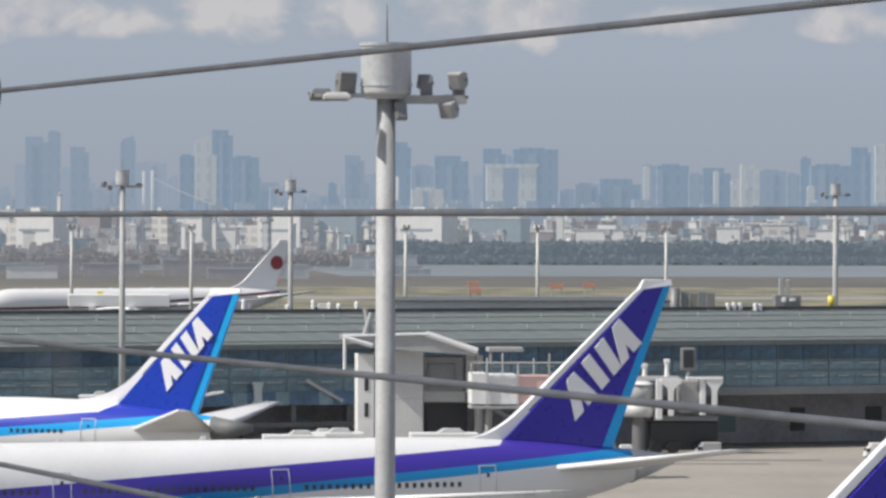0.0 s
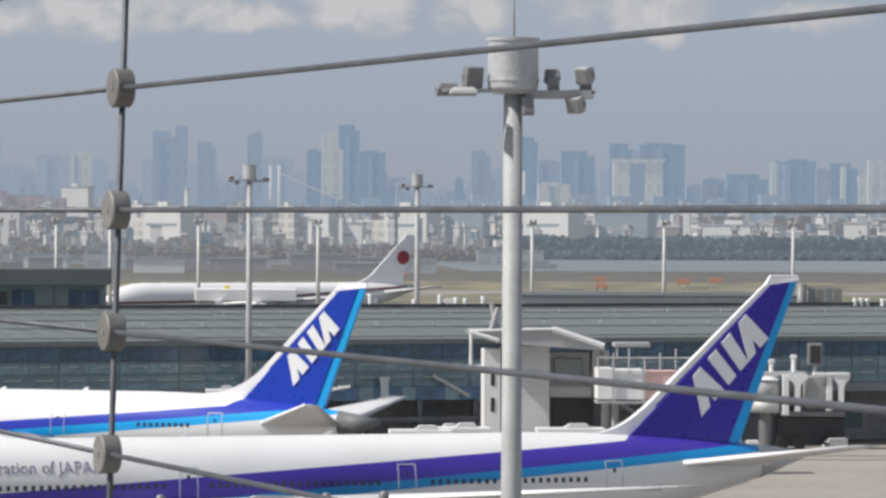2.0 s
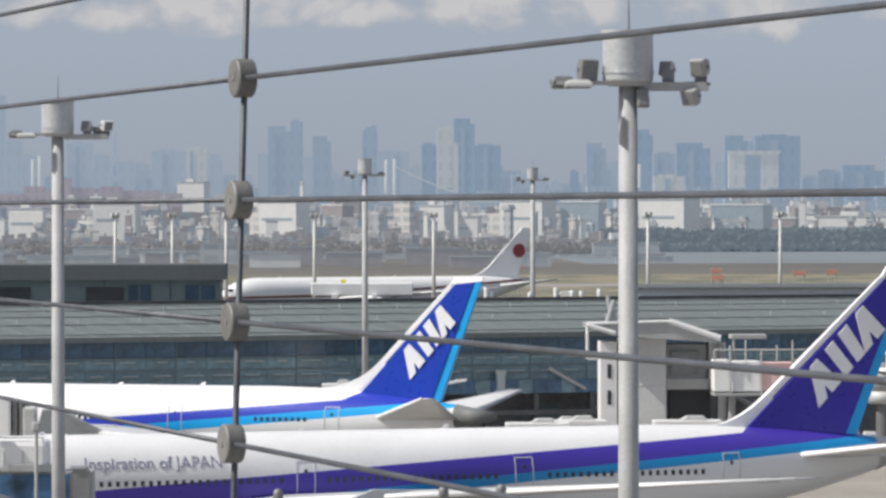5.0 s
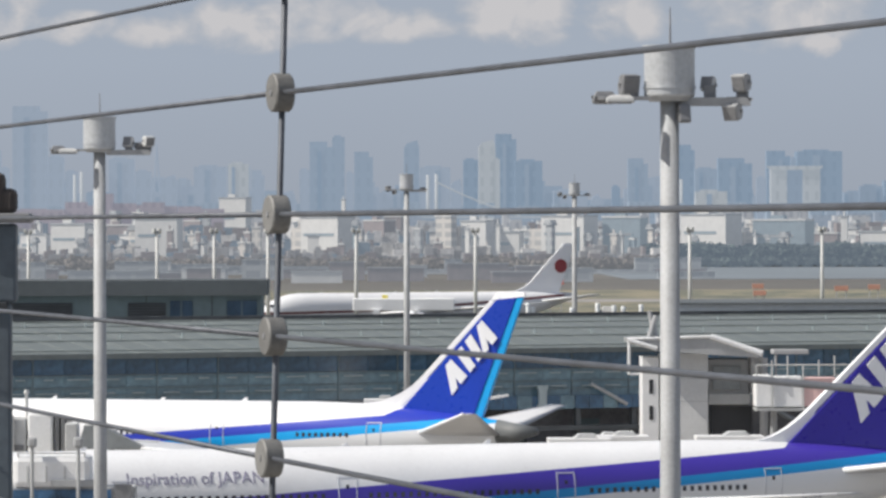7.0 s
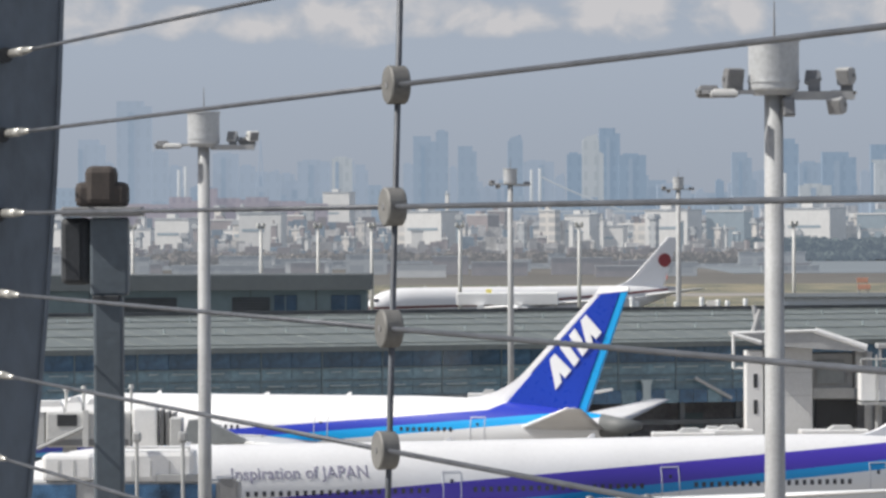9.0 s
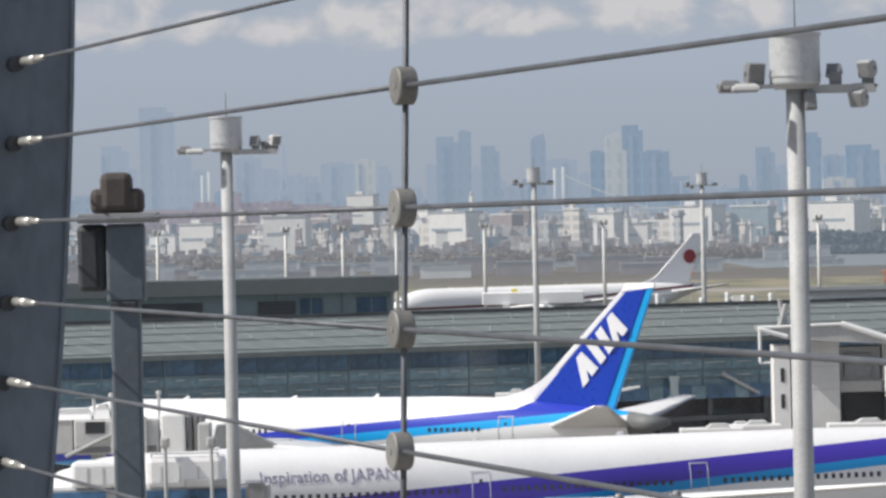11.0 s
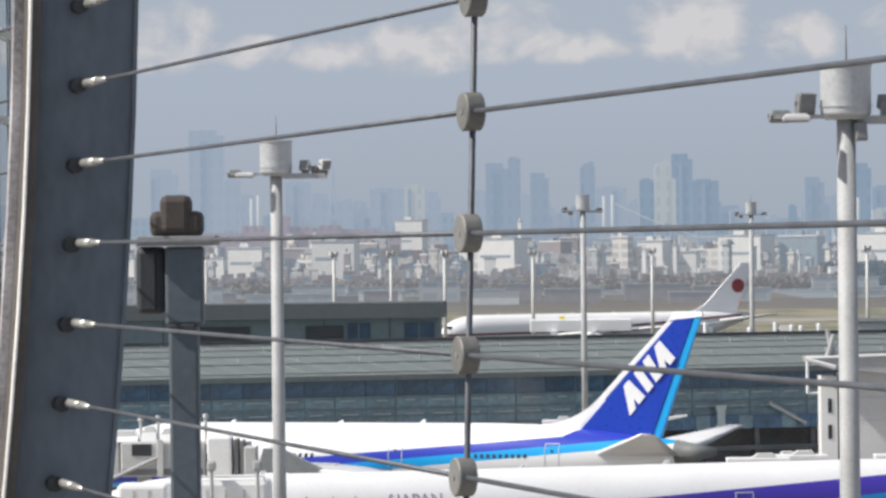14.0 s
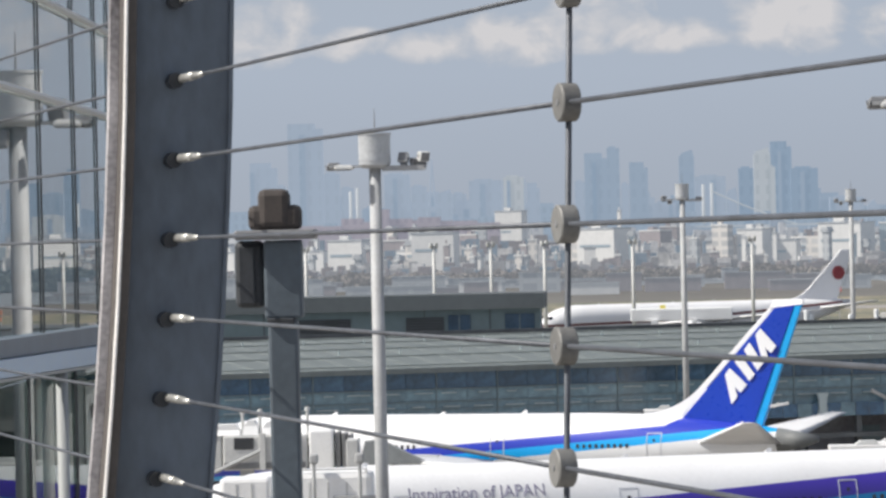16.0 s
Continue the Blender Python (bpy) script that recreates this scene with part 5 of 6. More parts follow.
def tube_bridge(name_label, x0, x1, y, z0, z1, mats, depth=3.2):
    b = thing("boarding_bridge", name_label, "boarding bridge", pose(0, y, 0), group="boarding bridges")
    cuts = (0.0, 0.13, 0.375, 0.65, 1.0)
    for i, mt in enumerate(mats):
        a, c = x0 + (x1 - x0) * cuts[i], x0 + (x1 - x0) * cuts[i + 1]
        part("tunnel", boxes((a, c - 0.05, -i * 0.06, depth - i * 0.06, z0, z1 - 0.12 * i), bevel=0.08), mt, b)
    for f in (0.13, 0.375, 0.65, 0.83):
        x = x0 + (x1 - x0) * f
        part("rib", boxes((x - 0.08, x + 0.08, -0.3, -0.13, z0 - 0.1, z1 + 0.1)), MAST_LIGHT, b)
    part("walkway", boxes((x0, x1, -0.6, depth + 0.2, z0 - 0.35, z0 - 0.12)), MAST_STEEL, b)
    part("rail", rods(((x0, -0.4, z1 + 0.9), (x1, -0.4, z1 + 0.9), 0.06, 0.06), seg=6), MAST_LIGHT, b)
    for q in range(9):
        part("rail_post", rods(((x0 + (x1 - x0) * q / 8, -0.4, z1 - 0.1), (x0 + (x1 - x0) * q / 8, -0.4, z1 + 0.9 + (q % 3) * 0.4), 0.07, 0.07), seg=6), MAST_LIGHT, b)
    legs(b, (x0 + (x1 - x0) * 0.15, x0 + (x1 - x0) * 0.8), depth / 2, z0 - 0.3)
    return b


k1 = 440 / K
tube_bridge("white and pink tube boarding bridge", 738 * k1, 960 * k1, 440, EYE_Z - 322 * k1, EYE_Z - 266 * k1, (WHITE, WHITE, PINK, WHITE))
k2 = 488 / K


def bridge_head():
    """Parked boarding-bridge rotundas: grey drums between flared white lift columns."""
    b = thing("boarding_bridge", "parked boarding bridge with grey drums and flared white lift columns", "boarding bridge", pose(0, 488, 0), group="boarding bridges")
    for a, r, b0, b1, mt in ((1042, 25, -322, -287, MAST_STEEL), (1042, 27, -345, -323, MAST_LIGHT)):
        part("rotunda", rods(((a * k2, 1.5, EYE_Z + b0 * k2), (a * k2, 1.5, EYE_Z + b1 * k2), r * k2, r * k2), seg=32), mt, b, smooth=True)
    part("rotunda_lid", rods(((1042 * k2, 1.5, EYE_Z - 287 * k2), (1042 * k2, 1.5, EYE_Z - 281 * k2), 1.5, 1.1), seg=32), WHITE, b)
    part("pedestal", rods(((1042 * k2, 1.5, 0), (1042 * k2, 1.5, EYE_Z - 345 * k2), 0.7, 0.7), seg=20), MAST_DARK, b)
    for a, w, b0, b1 in ((1074, 5.5, -349, -277), (1152, 5, -341, -275)):
        part("lift_column", boxes((( a - w) * k2, (a + w) * k2, -0.3, 0.3, EYE_Z + b0 * k2, EYE_Z + b1 * k2), bevel=0.05), WHITE, b)
    for a, flare, b0 in ((1095, 18, -342), (1173, 15, -336)):
        x = a * k2
        prof_ = ((4.5, b0), (4.5, -300), (6.5, -293), (flare, -283), (flare, -276))
        part("lift_column", loft([[(x - w * k2, -0.4, EYE_Z + bb * k2), (x + w * k2, -0.4, EYE_Z + bb * k2), (x + w * k2, 0.3, EYE_Z + bb * k2), (x - w * k2, 0.3, EYE_Z + bb * k2)] for w, bb in prof_]), WHITE, b, "flared white lift column")
    part("tunnel", boxes((1112 * k2, 1148 * k2, 0.4, 3.0, EYE_Z - 337 * k2, EYE_Z - 279 * k2), bevel=0.15), MAST_STEEL, b, "grey tunnel end")
    part("header_beam", boxes((1122 * k2, 1188 * k2, -0.5, 0.2, EYE_Z - 278 * k2, EYE_Z - 273 * k2), bevel=0.05), WHITE, b)
    part("header_beam", boxes((1020 * k2, 1112 * k2, 0.5, 1.2, EYE_Z - 280 * k2, EYE_Z - 272 * k2), bevel=0.05), MAST_LIGHT, b)
    part("cross_frame", boxes((1066 * k2, 1182 * k2, 0.4, 2.6, EYE_Z - 352 * k2, EYE_Z - 343 * k2), bevel=0.05), MAST_DARK, b)
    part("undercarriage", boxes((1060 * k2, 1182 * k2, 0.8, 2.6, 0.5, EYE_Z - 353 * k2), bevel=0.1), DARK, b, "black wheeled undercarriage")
    for a in (1070, 1100, 1150, 1176):
        part("wheel", rods(((a * k2, 0.3, 0.6), (a * k2, 0.78, 0.6), 0.6, 0.6), seg=18), TYRE, b)


bridge_head()


def signal_head(x, y, z0, z1):
    s = thing("docking_display", "dark rounded docking display on a pale pole", "display", pose(x, y, 0))
    part("pole", rods(((0, 0, EYE_Z - 279 * k2), (0, 0, z0), 0.22, 0.18)), MAST_STEEL, s)
    part("housing", boxes((-0.75, 0.75, -0.3, 0.3, z0, z1), bevel=0.2), MAST_DARK, s)
    part("screen", boxes((-0.5, 0.5, -0.36, -0.3, z0 + 0.3, z1 - 0.25), bevel=0.02), DARK, s)


signal_head(1128 * k2, 488.9, EYE_Z - 262 * k2, EYE_Z - 221 * k2)
for a_, b0_, b1_ in ((1050, -290, -258), (1090, -290, -250)):
    p_ = thing("lamp_pole", "short pale lamp pole on a boarding bridge stand", "pole", pose(a_ * k2, 488.9, EYE_Z - 272 * k2), group="short lamp poles")
    part("shaft", rods(((0, 0, 0), (0, 0, (b1_ + 272) * k2), 0.24, 0.2)), WHITE, p_)
    part("head", boxes((-0.3, 0.3, -0.2, 0.2, (b1_ + 272) * k2, (b1_ + 272) * k2 + 0.45), bevel=0.08), WHITE, p_)

vane = thing("marker_vane", "short white tilted vane standing out from the pier", "vane", pose(280 * 470 / K, 470, 0))
part("vane_plate", prism([(-1.0, EYE_Z - 309 * 470 / K), (1.0, EYE_Z - 302 * 470 / K), (1.0, EYE_Z - 298 * 470 / K), (-1.0, EYE_Z - 303 * 470 / K)], -0.3, 0.3, 0.03), WHITE, vane)
part("bracket", rods(((0, 0.2, EYE_Z - 304 * 470 / K), (0.4, 12.0, EYE_Z - 306 * 470 / K), 0.12, 0.12), seg=6), MAST_STEEL, vane)

# rooftop shed and vents on and behind the pier ridge
ks = 530 / K
rs_ = thing("rooftop_shed", "long white rooftop shed with short legs behind the pier ridge", "shed", pose(0, 530, 0))
part("body", boxes((24 * ks, 204 * ks, 0, 5, EYE_Z - 150 * ks, EYE_Z - 128 * ks), bevel=0.1), WHITE, rs_)
for va, vb in ((60, 72), (132, 140)):
    part("vent", boxes((va * ks, vb * ks, -1, 0.5, EYE_Z - 168 * ks, EYE_Z - 148 * ks)), WHITE, rs_)
part("beacon", boxes((76 * ks, 86 * ks, 1, 2, EYE_Z - 128 * ks, EYE_Z - 122 * ks)), YELLOW, rs_)
for va in (26, 200):
    part("leg", boxes((va * ks, va * ks + 0.12, 1, 4, 0, EYE_Z - 150 * ks)), MAST_STEEL, rs_)
kv = 496 / K
for a_, h_ in ((347, 12), (418, 10), (465, 20), (495, 14), (512, 12), (545, 16), (338, 22), (1250, 10), (1262, 11), (1274, 10), (1304, 9), (1313, 8)):
    v = thing("roof_vent", "small white vent cowl on the pier roof ridge", "vent", pose(a_ * kv, 496 + a_ * 0.0175, 12.6), group="roof vents")
    part("pipe", rods(((0, 0, 0), (0, 0, h_ * kv * 0.8 + 0.9), 0.22, 0.22)), WHITE, v)
    part("cowl", rods(((0, 0, h_ * kv * 0.8 + 0.9), (0, 0, h_ * kv * 0.8 + 1.15), 0.27, 0.2)), WHITE, v)
# long box added behind the ridge for the blue-grey asphalt strip there
ASPHALT_GREY = surface("blue_grey_strip", (0.45, 0.52, 0.60), 0.6, scale=0.2, vary=0.12)
lh = thing("low_hall", "long low box for the blue-grey asphalt behind the pier", "building", pose(0, 620, 0), kind="structure")
kh = 620 / K
part("wall", boxes((600 * kh, 1095 * kh, 0, 30, 0, EYE_Z - 140 * kh)), ASPHALT_GREY, lh)
part("roof", boxes((597 * kh, 1098 * kh, -1, 31, EYE_Z - 140 * kh, EYE_Z - 137 * kh)), ANNEX_ROOF, lh)

# plant on the ridge past the asphalt box
kr = 524 / K
plant = thing("roof_plant", "dark rooftop plant box with white cowls", "plant", pose(1303 * kr, 524, 0))
part("box", boxes((-1.35, 1.35, -1, 1, 11.0, EYE_Z - 127 * kr), bevel=0.06), MAST_DARK, plant)
part("cowl", boxes((-0.7, -0.25, -1.25, -0.95, 14.2, 14.7), (0.15, 0.75, -1.25, -0.95, 14.3, 14.6), bevel=0.04), WHITE, plant)
part("stack", boxes((-0.75, -0.3, 0.2, 0.7, 14.0, EYE_Z - 97 * kr), (0.0, 0.35, 0.2, 0.7, 14.0, EYE_Z - 99 * kr), bevel=0.04), MAST_STEEL, plant, "short grey twin stack")
tank = thing("roof_tank", "dark upright tank on the pier ridge", "tank", pose(1102 * kr, 524, 0))
part("shell", rods(((0, 0, 11.0), (0, 0, EYE_Z - 115 * kr), 0.5, 0.5), seg=24), MAST_DARK, tank, smooth=True)
scr = thing("roof_screen", "grey-tan screen panels on the pier ridge", "screen", pose(1143 * kr, 524, 0))
for q in range(4):
    part("screen_panel", boxes((-1.75 + q * 0.9, -0.9 + q * 0.9, -0.05, 0.05, 11.0, EYE_Z - 122 * kr - 0.1 * (q % 2)), bevel=0.02), RUNWAY if q % 2 else PIER_WALL, scr)
bea = thing("roof_beacon", "yellow-green beacon box on the pier ridge", "beacon", pose(1383 * kr, 524, 0))
part("housing", rods(((0, 0, 13.8), (0, 0, EYE_Z - 128 * kr), 0.42, 0.36), seg=20), YELLOW, bea, smooth=True)
part("stem", rods(((0, 0, 11.0), (0, 0, 13.8), 0.15, 0.15)), MAST_DARK, bea)

# vehicles by the pier foot
truck(1404 * 526 / K, 526, (2.0, 1.5, 1.45), CAR_WHITE, CAR_WHITE, "small white van parked under the pier", 0.06)
truck(1162 * 486 / K, 486.0, (2.4, 1.6, 1.2), MAST_STEEL, MAST_STEEL, "low grey car parked by the pier", 0.06, 0.0, "service_car")
truck(1011 * 476 / K, 476, (1.5, 1.3, 1.4), CAR_WHITE, CAR_WHITE, "small white baggage tractor on the apron", 0.06)
truck(1462 * 478 / K, 478, (2.0, 1.5, 1.5), CAR_WHITE, CAR_WHITE, "white cargo tractor on the apron", 0.06)


def loader(a, w, y, top):
    """A scissor-lift loader: raised deck, rails, crossed legs, wheels."""
    t = thing("cargo_loader", "white cargo loader with a raised deck behind the airliner", "loader", pose(a * y / K, y, 0.06), group="cargo loaders")
    part("deck", boxes((-w / 2, w / 2, -1.4, 1.4, top - 0.35, top), bevel=0.05), CAR_WHITE, t)
    part("hood", prism([(-w * 0.1, top), (w * 0.3, top), (w * 0.24, top + 0.3), (0, top + 0.3)], -1.0, 1.0), MAST_LIGHT, t)
    part("scissor", rods(((-w * 0.35, -1, 0.8), (w * 0.35, -1, top - 0.4), 0.12, 0.12), ((w * 0.35, -1, 0.8), (-w * 0.35, -1, top - 0.4), 0.12, 0.12), seg=6), MAST_STEEL, t)
    part("chassis", boxes((-w / 2, w / 2, -1.3, 1.3, 0.5, 0.9)), MAST_DARK, t)
    for fx in (-0.36, 0.36):
        for sy in (-1.1, 1.1):
            part("wheel", rods(((w * fx, sy - 0.15, 0.42), (w * fx, sy + 0.15, 0.42), 0.42, 0.42), seg=16), TYRE, t)


loader(424, 4.6, 372, 6.7)
loader(494, 4.4, 374, 6.8)
loader(468, 3.0, 380, 6.5)
loader(690, 5.0, 372, 6.85)
loader(74, 3.0, 440, 7.3)


# bridges at the noses of the two airliners
def nose_bridge():
    """The shorter airliner's bridge: humped white roofs, a cab with a dark opening, bellows, a tunnel on columns."""
    b = thing("boarding_bridge", "grey boarding bridge with humped white roofs at an airliner", "boarding bridge", pose(0, 408, 0), group="boarding bridges")
    part("tunnel", boxes((-45, -31.9, -1.4, 1.4, 4.4, 7.3), bevel=0.12), MAST_LIGHT, b)
    part("cab", boxes((-31.8, -25.0, -1.6, 1.6, 4.3, 7.1), bevel=0.15), MAST_LIGHT, b)
    part("cab", boxes((-24.9, -22.9, -1.75, 1.6, 4.2, 7.45), bevel=0.2), WHITE, b, "white cab at the door")
    for x0, x1, top in ((-33.4, -30.4, 8.0), (-30.2, -28.9, 8.3), (-28.7, -26.9, 8.15)):
        bm = loft([[(x0 + u, -1.5, 7.12), (x1 - u, -1.5, 7.12), (x1 - u, 1.5, 7.12), (x0 + u, 1.5, 7.12)] if not z else [(x0 + u, -1.2, z), (x1 - u, -1.2, z), (x1 - u, 1.2, z), (x0 + u, 1.2, z)] for u, z in ((0, 0), (0.1, top - 0.45), (0.4, top))])
        part("roof_hump", bm, WHITE, b, "humped white roof")
    part("opening", boxes((-30.9, -29.3, -1.68, -1.55, 6.0, 6.95), bevel=0.04), DARK, b, "dark cab opening")
    part("opening", boxes((-31.7, -25.2, -1.66, -1.55, 4.45, 4.95), bevel=0.03), MAST_DARK, b, "dark slot under the cab")
    for x in (-28.6, -27.4, -26.2):
        part("column", boxes((x - 0.24, x + 0.24, -1.95, -1.65, 4.3, 7.3), bevel=0.04), MAST_LIGHT, b)
    part("brace", rods(((-32.5, -1.8, 4.2), (-28.7, -1.8, 5.9), 0.16, 0.16), seg=8), MAST_STEEL, b, "grey slanted brace")
    for x in (-22.75, -22.25, -21.8):
        part("bellows", boxes((x, x + 0.38, -1.55, 1.5, 4.35, 7.25 - (x + 22.75) * 0.25), bevel=0.08), MAST_DARK, b, "dark ribbed bellows")
    for x, top in ((-30.2, 9.1), (-28.8, 9.2), (-25.0, 9.3)):
        part("lamp_post", rods(((x, -1.0, 6.9), (x, -1.0, top - 0.3), 0.13, 0.13), ((x, -1.0, top - 0.3), (x, -1.0, top), 0.24, 0.18)), MAST_LIGHT, b)
    part("canopy", prism([(-20.7, 4.7), (-15.2, 4.75), (-18.9, 6.66), (-20.2, 6.6)], -5.5, -3.6, 0.05), PIER_WALL, b, "grey sloping stair canopy")
    part("stair_tower", boxes((-21.7, -20.75, -5.6, -1.7, 0.1, 6.75), bevel=0.08), MAST_LIGHT, b, "pale service stair tower")
    part("stair_leg", boxes((-18.2, -17.8, -4.8, -4.4, 0.1, 4.69)), MAST_STEEL, b)
    for x in (-41.0, -30.0):
        part("lift_leg", boxes((x - 0.5, x + 0.5, -1.2, 1.2, 0.6, 4.35)), MAST_STEEL, b)
        part("wheel", rods(((x, -1.5, 0.66), (x, 1.5, 0.66), 0.6, 0.6), seg=18), TYRE, b)
    return b


nose_bridge()


def advert_bridge():
    """The long airliner's boarding bridge: white cab roofs over tall blue advert panels."""
    b = thing("boarding_bridge", "white-roofed boarding bridge with blue advert panels", "boarding bridge", pose(0, 300, 0), group="boarding bridges")
    part("cab", boxes((-23.6, -20.6, -1.6, 1.6, 7.1, 8.65), bevel=0.25), WHITE, b)
    part("cab", boxes((-19.2, -14.6, -1.6, 1.6, 7.0, 8.9), bevel=0.35), WHITE, b)
    part("tunnel", boxes((-40, -12.0, -1.4, 1.4, 4.0, 7.05), bevel=0.06), MAST_STEEL, b)
    for x in (-22.6, -21.7, -18.3, -17.2, -16.1):
        part("panel_joint", boxes((x - 0.05, x + 0.05, -1.63, -1.59, 7.35, 8.3)), MAST_LIGHT, b)
    part("roof_rail", boxes((-18.9, -14.9, -1.5, -1.4, 9.0, 9.08), (-18.9, -18.8, -1.5, -1.4, 8.8, 9.0), (-15.0, -14.9, -1.5, -1.4, 8.8, 9.0)), MAST_LIGHT, b, "low pale roof rail")
    part("cab_step", boxes((-16.9, -14.2, -1.75, -1.61, 7.05, 7.5), bevel=0.04), MAST_STEEL, b, "grey slotted cab step")
    for x0, x1 in ((-39, -33), (-32.6, -26.6), (-26.2, -21.6), (-19.2, -13.4)):
        part("advert_panel", boxes((x0, x1, -1.5, -1.41, 4.4, 6.9), bevel=0.02), BUS_BLUE, b, "blue and violet advert panel")
    part("frame_post", boxes((-13.2, -12.2, -1.55, -1.3, 3.9, 7.2)), MAST_DARK, b)
    for x in (-18.0, -15.3):
        part("lamp_post", rods(((x, -1.9, 4.0), (x, -1.9, 9.4), 0.12, 0.1)), MAST_STEEL, b)
        part("lamp_head", boxes((x - 0.27, x + 0.27, -2.15, -1.65, 9.4, 10.0), bevel=0.14), MAST_STEEL, b)
    part("lift_leg", boxes((-33, -32, -1.2, 1.2, 0.6, 4.0)), MAST_STEEL, b)
    part("wheel", rods(((-32.5, -1.5, 0.66), (-32.5, 1.5, 0.66), 0.6, 0.6), seg=18), TYRE, b)


advert_bridge()


# lamp standards along the near stand, only their heads in view
for a_, b_ in ((-35, -494), (258, -490), (360, -487)):
    kp = 250 / K
    st = thing("stand_lamp", "grey lamp standard with a rounded head on the apron", "lamp standard", pose(a_ * kp, 250, 0.06), group="stand lamps")
    top_ = EYE_Z + b_ * kp
    part("shaft", rods(((0, 0, 0), (0, 0, top_ - 0.5), 0.16, 0.13), seg=12), MAST_STEEL, st, smooth=True)
    part("head", loft([[(w_ * math.cos(2 * math.pi * q / 16), w_ * math.sin(2 * math.pi * q / 16), top_ + z_) for q in range(16)] for w_, z_ in ((0.13, -0.62), (0.24, -0.55), (0.25, -0.2), (0.19, -0.05), (0.08, 0.0))]), MAST_DARK, st, smooth=True)


# ---------------------------------------------------------------- the deck fence close to the camera
FENCE_DIR = Vector((-0.492, 2.01, 0)).normalized()      # from the deck's near side to its far post
FAR = Vector((-0.536, 6.2, 0))
MID = Vector((-0.043, 4.19, 0))
NEAR = MID - FENCE_DIR * 5.2
DECK_Z = 20.6
ROW_Z = [22.4090 - 0.0977 * k for k in range(-2, 7)]


def bow(z):
    """Sideways sweep of a fence post at a height: it leans outwards and straightens towards its top."""
    d = max(min(z - 22.3, 0.38), -0.42)
    return 0.003 + 0.067 * d - 0.066 * d * d + (z - 22.3 - d) * (0.067 - 0.132 * d)


def wire(z_far, z_mid, climb=0.0):
    a = thing("fence_wire", "taut grey steel wire rope of the deck fence", "wire rope", None, group="deck fence wires")
    lean_f, lean_m = bow(z_far), (z_mid - 22.26) * 0.033
    p = FAR + Vector((lean_f, 0, z_far))
    q = MID + Vector((lean_m, 0, z_mid))
    n = NEAR + Vector((lean_m, 0, z_mid + climb))
    o = p + FENCE_DIR * 2.42
    rope = rods((o, p, 0.0022, 0.0022), (p, q, 0.0022, 0.0022), (q, n, 0.0022, 0.0022), seg=10)
    part("rope", rope, WIRE, a, smooth=True)
    d = (q - p).normalized()
    part("terminal", rods((p - d * 0.02, p + d * 0.075, 0.0054, 0.0050), (p + d * 0.07, p + d * 0.145, 0.0050, 0.0026), seg=16), CHROME, a, "bright swaged terminal", smooth=True)
    shift = Vector((-0.007, 0, -0.002))
    part("collar", rods((p - d * 0.055 + shift, p - d * 0.022 + shift, 0.0096, 0.0096), seg=20), DARK, a, "dark rubber collar")
    return q


mids = []
for k, z in enumerate(ROW_Z):
    zm = 22.412 - (0.1003 if k > 1 else 0.094) * (k - 2)
    mids.append(wire(z, zm, 0.003 if k < 3 else 0.0012 if k == 3 else 0.0))

stay = thing("fence_stay", "upright wire with round cast clamps on each fence wire", "wire stay", None)
part("rope", rods((mids[0] + Vector((0.012, 0, 0.4)), (mids[-1].x - 0.03, mids[-1].y, DECK_Z), 0.0026, 0.0026), seg=10), WIRE, stay, smooth=True)
for q in mids:
    n = Vector((0.95, 0.31, 0))
    body = rods((q - n * 0.0080, q + n * 0.0080, 0.0162, 0.0160), seg=28)
    bmesh.ops.bevel(body, geom=body.edges[:], offset=0.0012, segments=1, affect="EDGES", profile=0.5)
    c = part("clamp", body, CLAMP, stay, "round cast clamp")
    part("screw", rods((q - n * 0.0087, q - n * 0.0070, 0.0028, 0.0028), seg=10), MAST_DARK, c)


def make_post(base, label):
    """A leaning blue-grey steel channel, square to the fence, with a bright worn edge on its outer flange."""
    p = thing("fence_post", label, "fence post", pose(base.x, base.y, 0, 0, 0, 13.8), group="fence posts")
    z0, z1 = DECK_Z, 23.6

    def swept(x0, x1, y0, y1):
        """A strip of the channel, from the deck to the top, that follows the post's sweep."""
        rings = []
        for k in range(25):
            z = z0 + (z1 - z0) * k / 24
            o = bow(z)
            rings.append([(x0 + o, y0, z), (x1 + o, y0, z), (x1 + o, y1, z), (x0 + o, y1, z)])
        bm = loft(rings)
        long = [e for e in bm.edges if abs(e.verts[0].co.z - e.verts[1].co.z) > 0.01]
        bmesh.ops.bevel(bm, geom=long, offset=0.0012, segments=2, affect="EDGES", profile=0.5)
        return bm
    part("web", swept(-0.063, 0.066, 0.05, 0.062), POST_BLUE, p)
    part("flange", swept(0.0625, 0.068, 0.044, 0.16), POST_BLUE, p)
    # this flange is dark brown beside the blue-grey web
    part("flange", swept(-0.0675, -0.0565, 0.02, 0.16), BROWN_FLANGE, p, "dark brown flange")
    part("worn_edge", swept(-0.0713, -0.0680, 0.014, 0.030), BARE, p, "bright bare metal edge")
    part("guard_strip", swept(-0.0865, -0.0740, 0.045, 0.060), SCUFFED, p, "scuffed metal strip")
    o = bow(z0)
    part("foot_plate", boxes((o - 0.13, o + 0.13, -0.02, 0.2, z0, z0 + 0.012)), STEEL, p)
    return p


make_post(FAR, "blue-grey painted steel fence post with a bright worn edge")
make_post(NEAR - FENCE_DIR * 0.05, "blue-grey steel fence post on the open deck")


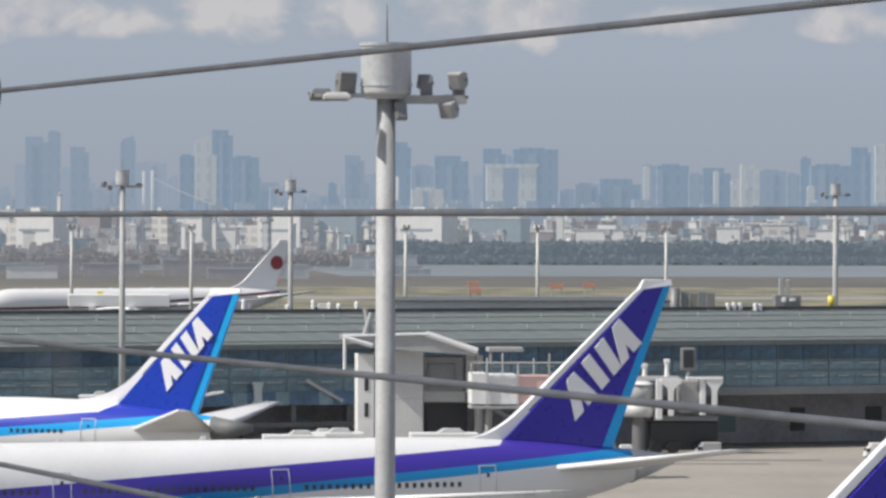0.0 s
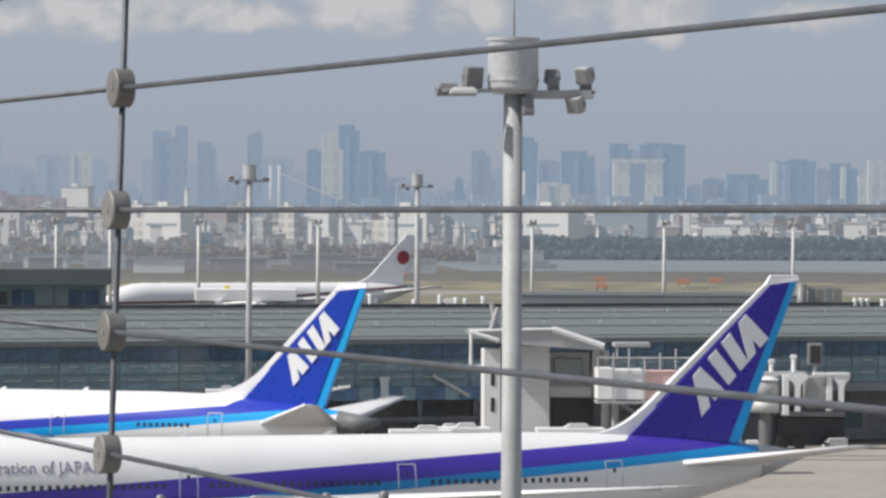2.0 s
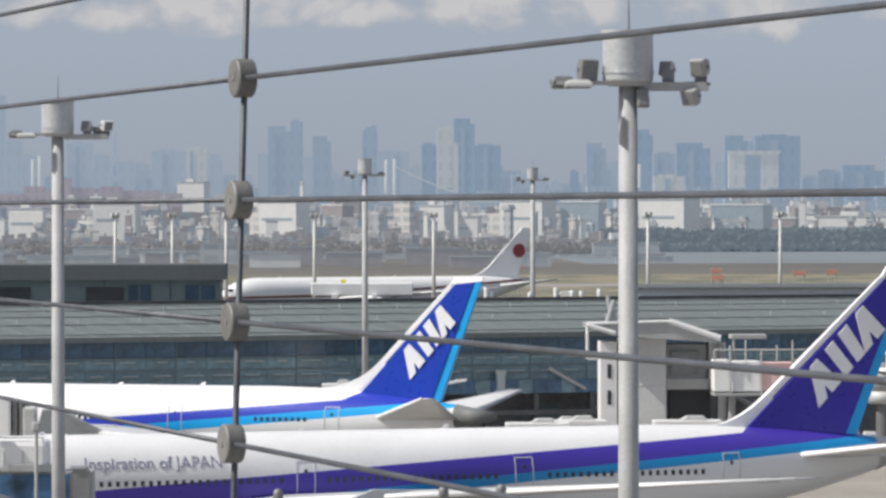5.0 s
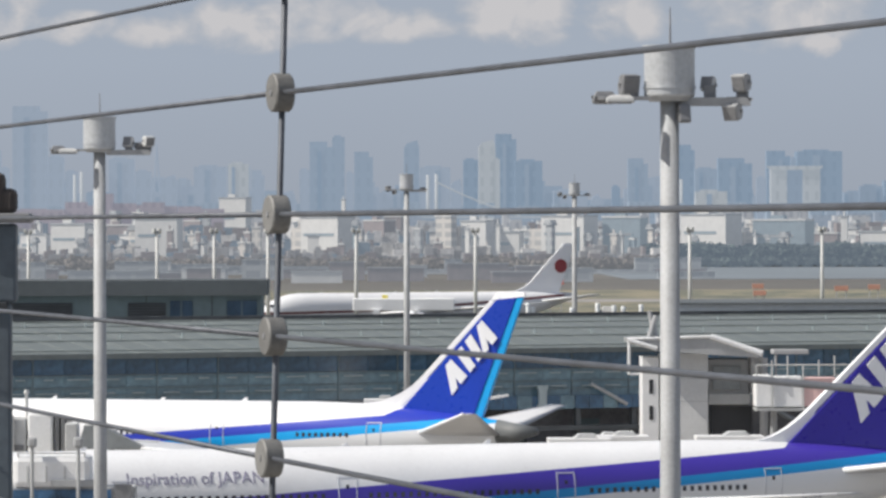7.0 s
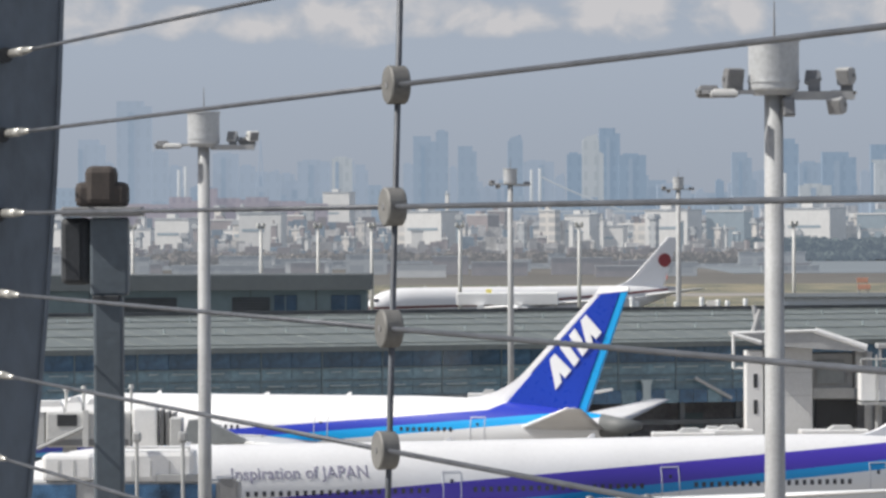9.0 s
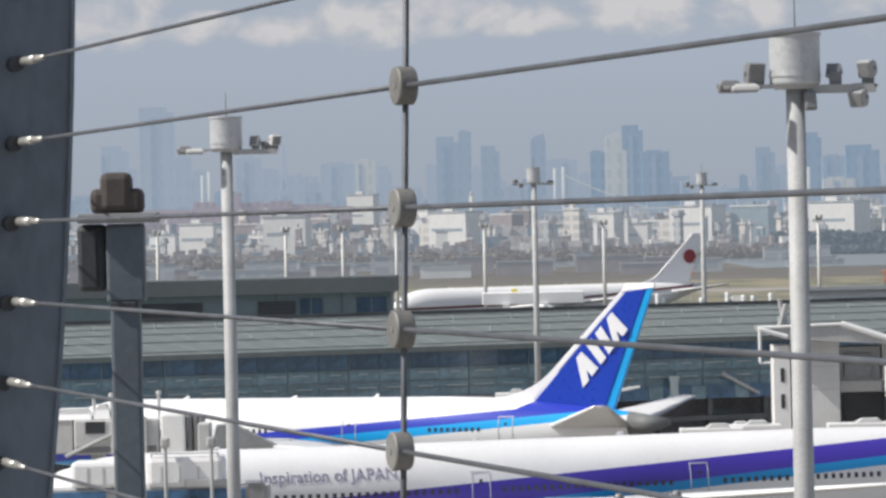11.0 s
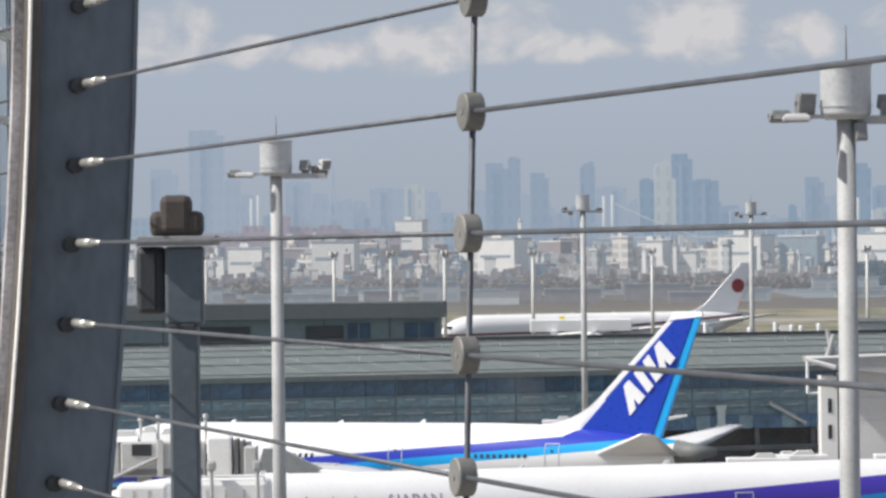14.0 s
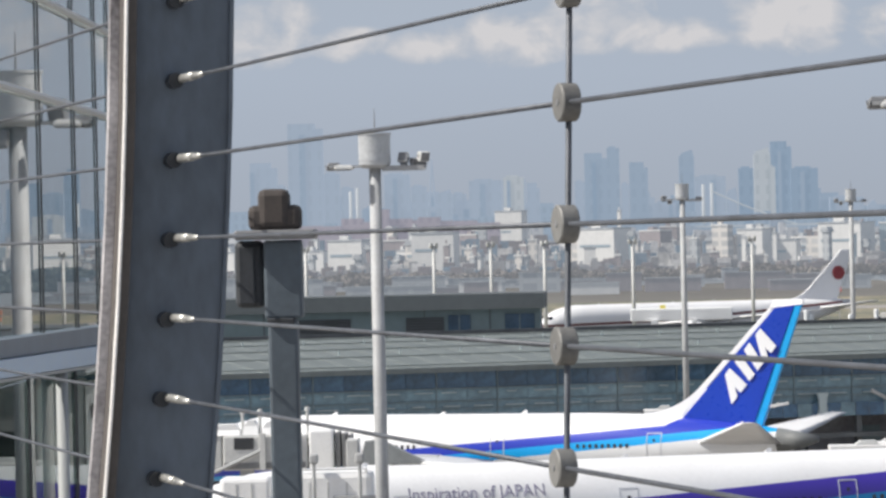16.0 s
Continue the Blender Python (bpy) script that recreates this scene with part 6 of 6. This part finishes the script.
def make_bollard(x, y, top, name_label, mat):
    """A square pole under a bolted plate, with a two-step cast cap above and a junction box beside the shaft."""
    b = thing("capped_pole", name_label, "pole", pose(x, y, top), group="capped poles by the fence")
    part("cap", boxes((-0.0363, 0.034, -0.026, 0.026, -0.0295, 0.004), bevel=0.008), RUST, b, "dark rusty cap")
    part("cap_block", boxes((-0.0227, 0.0189, -0.029, 0.02, -0.0275, 0.0255), bevel=0.009), RUST, b, "raised rusty cap block")
    part("plate", boxes((-0.0544, 0.0544, -0.036, 0.03, -0.042, -0.029), bevel=0.003), MAST_DARK, b, "grey steel cross plate")
    part("upper_shaft", boxes((-0.0168, 0.034, -0.02, 0.02, -0.148, -0.043), bevel=0.004), mat, b)
    part("collar", boxes((-0.0135, 0.023, -0.024, 0.022, -0.156, -0.147), bevel=0.002), BOX_DARK, b, "dark collar")
    part("lower_shaft", boxes((-0.0128, 0.0265, -0.018, 0.018, DECK_Z - top, -0.149), bevel=0.004), mat, b)
    part("junction_box", boxes((-0.0567, -0.017, -0.006, 0.034, -0.133, -0.043), bevel=0.008), BOX_DARK, b, "blue-black junction box")
    part("box_lid", boxes((-0.052, -0.030, -0.010, -0.005, -0.128, -0.050), bevel=0.002), BOX_DARK, b)
    return b


make_bollard(-0.4540, 6.8, 22.3495, "blue-grey square pole with a dark rusty cap", POLE_PAINT)


def make_side_screen():
    """The mirror-like glass wall of the building beside the deck, seen at a shallow angle, with thin uprights and rails."""
    s = thing("glass_wall", "reflecting glass wall with thin dark uprights and pale rails", "glass wall", None)

    def at(y, z, off=0.003):
        return (-1.179 - 0.0189 * (y - 11.88) + off, y, z)

    def run(name, pts, off, deep, mat, label=""):
        """A long moulding between two stations, each (y, lower edge, upper edge)."""
        return part(name, loft([[(at(y, 0, off)[0] - deep, y, z0), (at(y, 0, off)[0], y, z0), (at(y, 0, off)[0], y, z1), (at(y, 0, off)[0] - deep, y, z1)] for y, z0, z1 in pts]), mat, s, label)
    for y in (9.15, 10.105, 10.894, 11.467, 11.834):
        part("upright", rods((at(y, 22.12), at(y, 25.5), 0.0025, 0.0025), seg=6), DARK, s)
    for y in (9.76, 10.79):
        part("upright", rods((at(y, DECK_Z), at(y, 22.06), 0.0036, 0.0036), seg=6), DARK, s)
    part("column", rods((at(10.33, DECK_Z, 0.015), at(10.33, 22.05, 0.015), 0.012, 0.012), seg=16), MAST_STEEL, s, "pale round column before the glass", smooth=True)
    for z in (22.606, 22.802):
        part("rail", rods((at(8.55, z, 0.010), at(11.9, z, 0.010), 0.0078, 0.0078), seg=8), MAST_LIGHT, s, "pale round rail")
        for y in (10.105, 11.467):
            part("rail_bracket", rods((at(y, z, 0.0), at(y, z, 0.010), 0.004, 0.004), seg=6), MAST_LIGHT, s)
    run("ledge", ((8.55, 22.113, 22.144), (11.92, 22.083, 22.126)), 0.024, 0.05, POST_BLUE, "slate-blue ledge")
    run("sill", ((8.55, 22.080, 22.111), (11.92, 22.041, 22.081)), 0.034, 0.06, SILL, "pale metal sill with sky blue in its colour")
    run("sill_drip", ((8.55, 22.072, 22.078), (11.92, 22.034, 22.039)), 0.030, 0.05, MAST_STEEL)
    # dark backing added behind the lower glass; the room's dimness is its colour
    run("dark_backing", ((8.5, DECK_Z, 22.06), (11.95, DECK_Z, 22.03)), -0.35, 0.05, DIM_BACKING, "added dark green-grey backing behind the glass")
    part("end_backing", boxes((-1.75, at(11.95, 0)[0] - 0.012, 11.90, 11.95, DECK_Z, 22.03)), DIM_BACKING, s, "added dark end backing behind the glass")
    for nm, z0, z1, mt in (("pane", 22.13, 25.6, HAZE_PANE), ("lower_pane", DECK_Z, 22.05, DEEP_PANE)):
        pane = run(nm, ((8.5, z0, z1), (11.95, z0, z1)), 0.0, 0.01, mt, "green-tinted reflecting glass")
        pane.visible_shadow = False
    return s


# the sky mirrored in the sill is put into its blue colour
SILL = surface("sky_tinted_sill", (0.43, 0.55, 0.70), 0.4, 0.1, scale=4, vary=0.08)
DIM_BACKING = surface("dim_backing", (0.10, 0.125, 0.12), 0.8, scale=2, vary=0.2)
make_side_screen()

# the deck itself, under the viewer
deck = thing("viewing_deck", "grey concrete viewing deck on its building", "deck", None, kind="structure")
part("slab", boxes((-7, 2.2, -7, 12.2, DECK_Z - 0.4, DECK_Z)), CONCRETE, deck)
part("building_wall", boxes((-6.6, 1.8, -6.6, 11.8, 0, DECK_Z - 0.4)), PIER_WALL, deck)
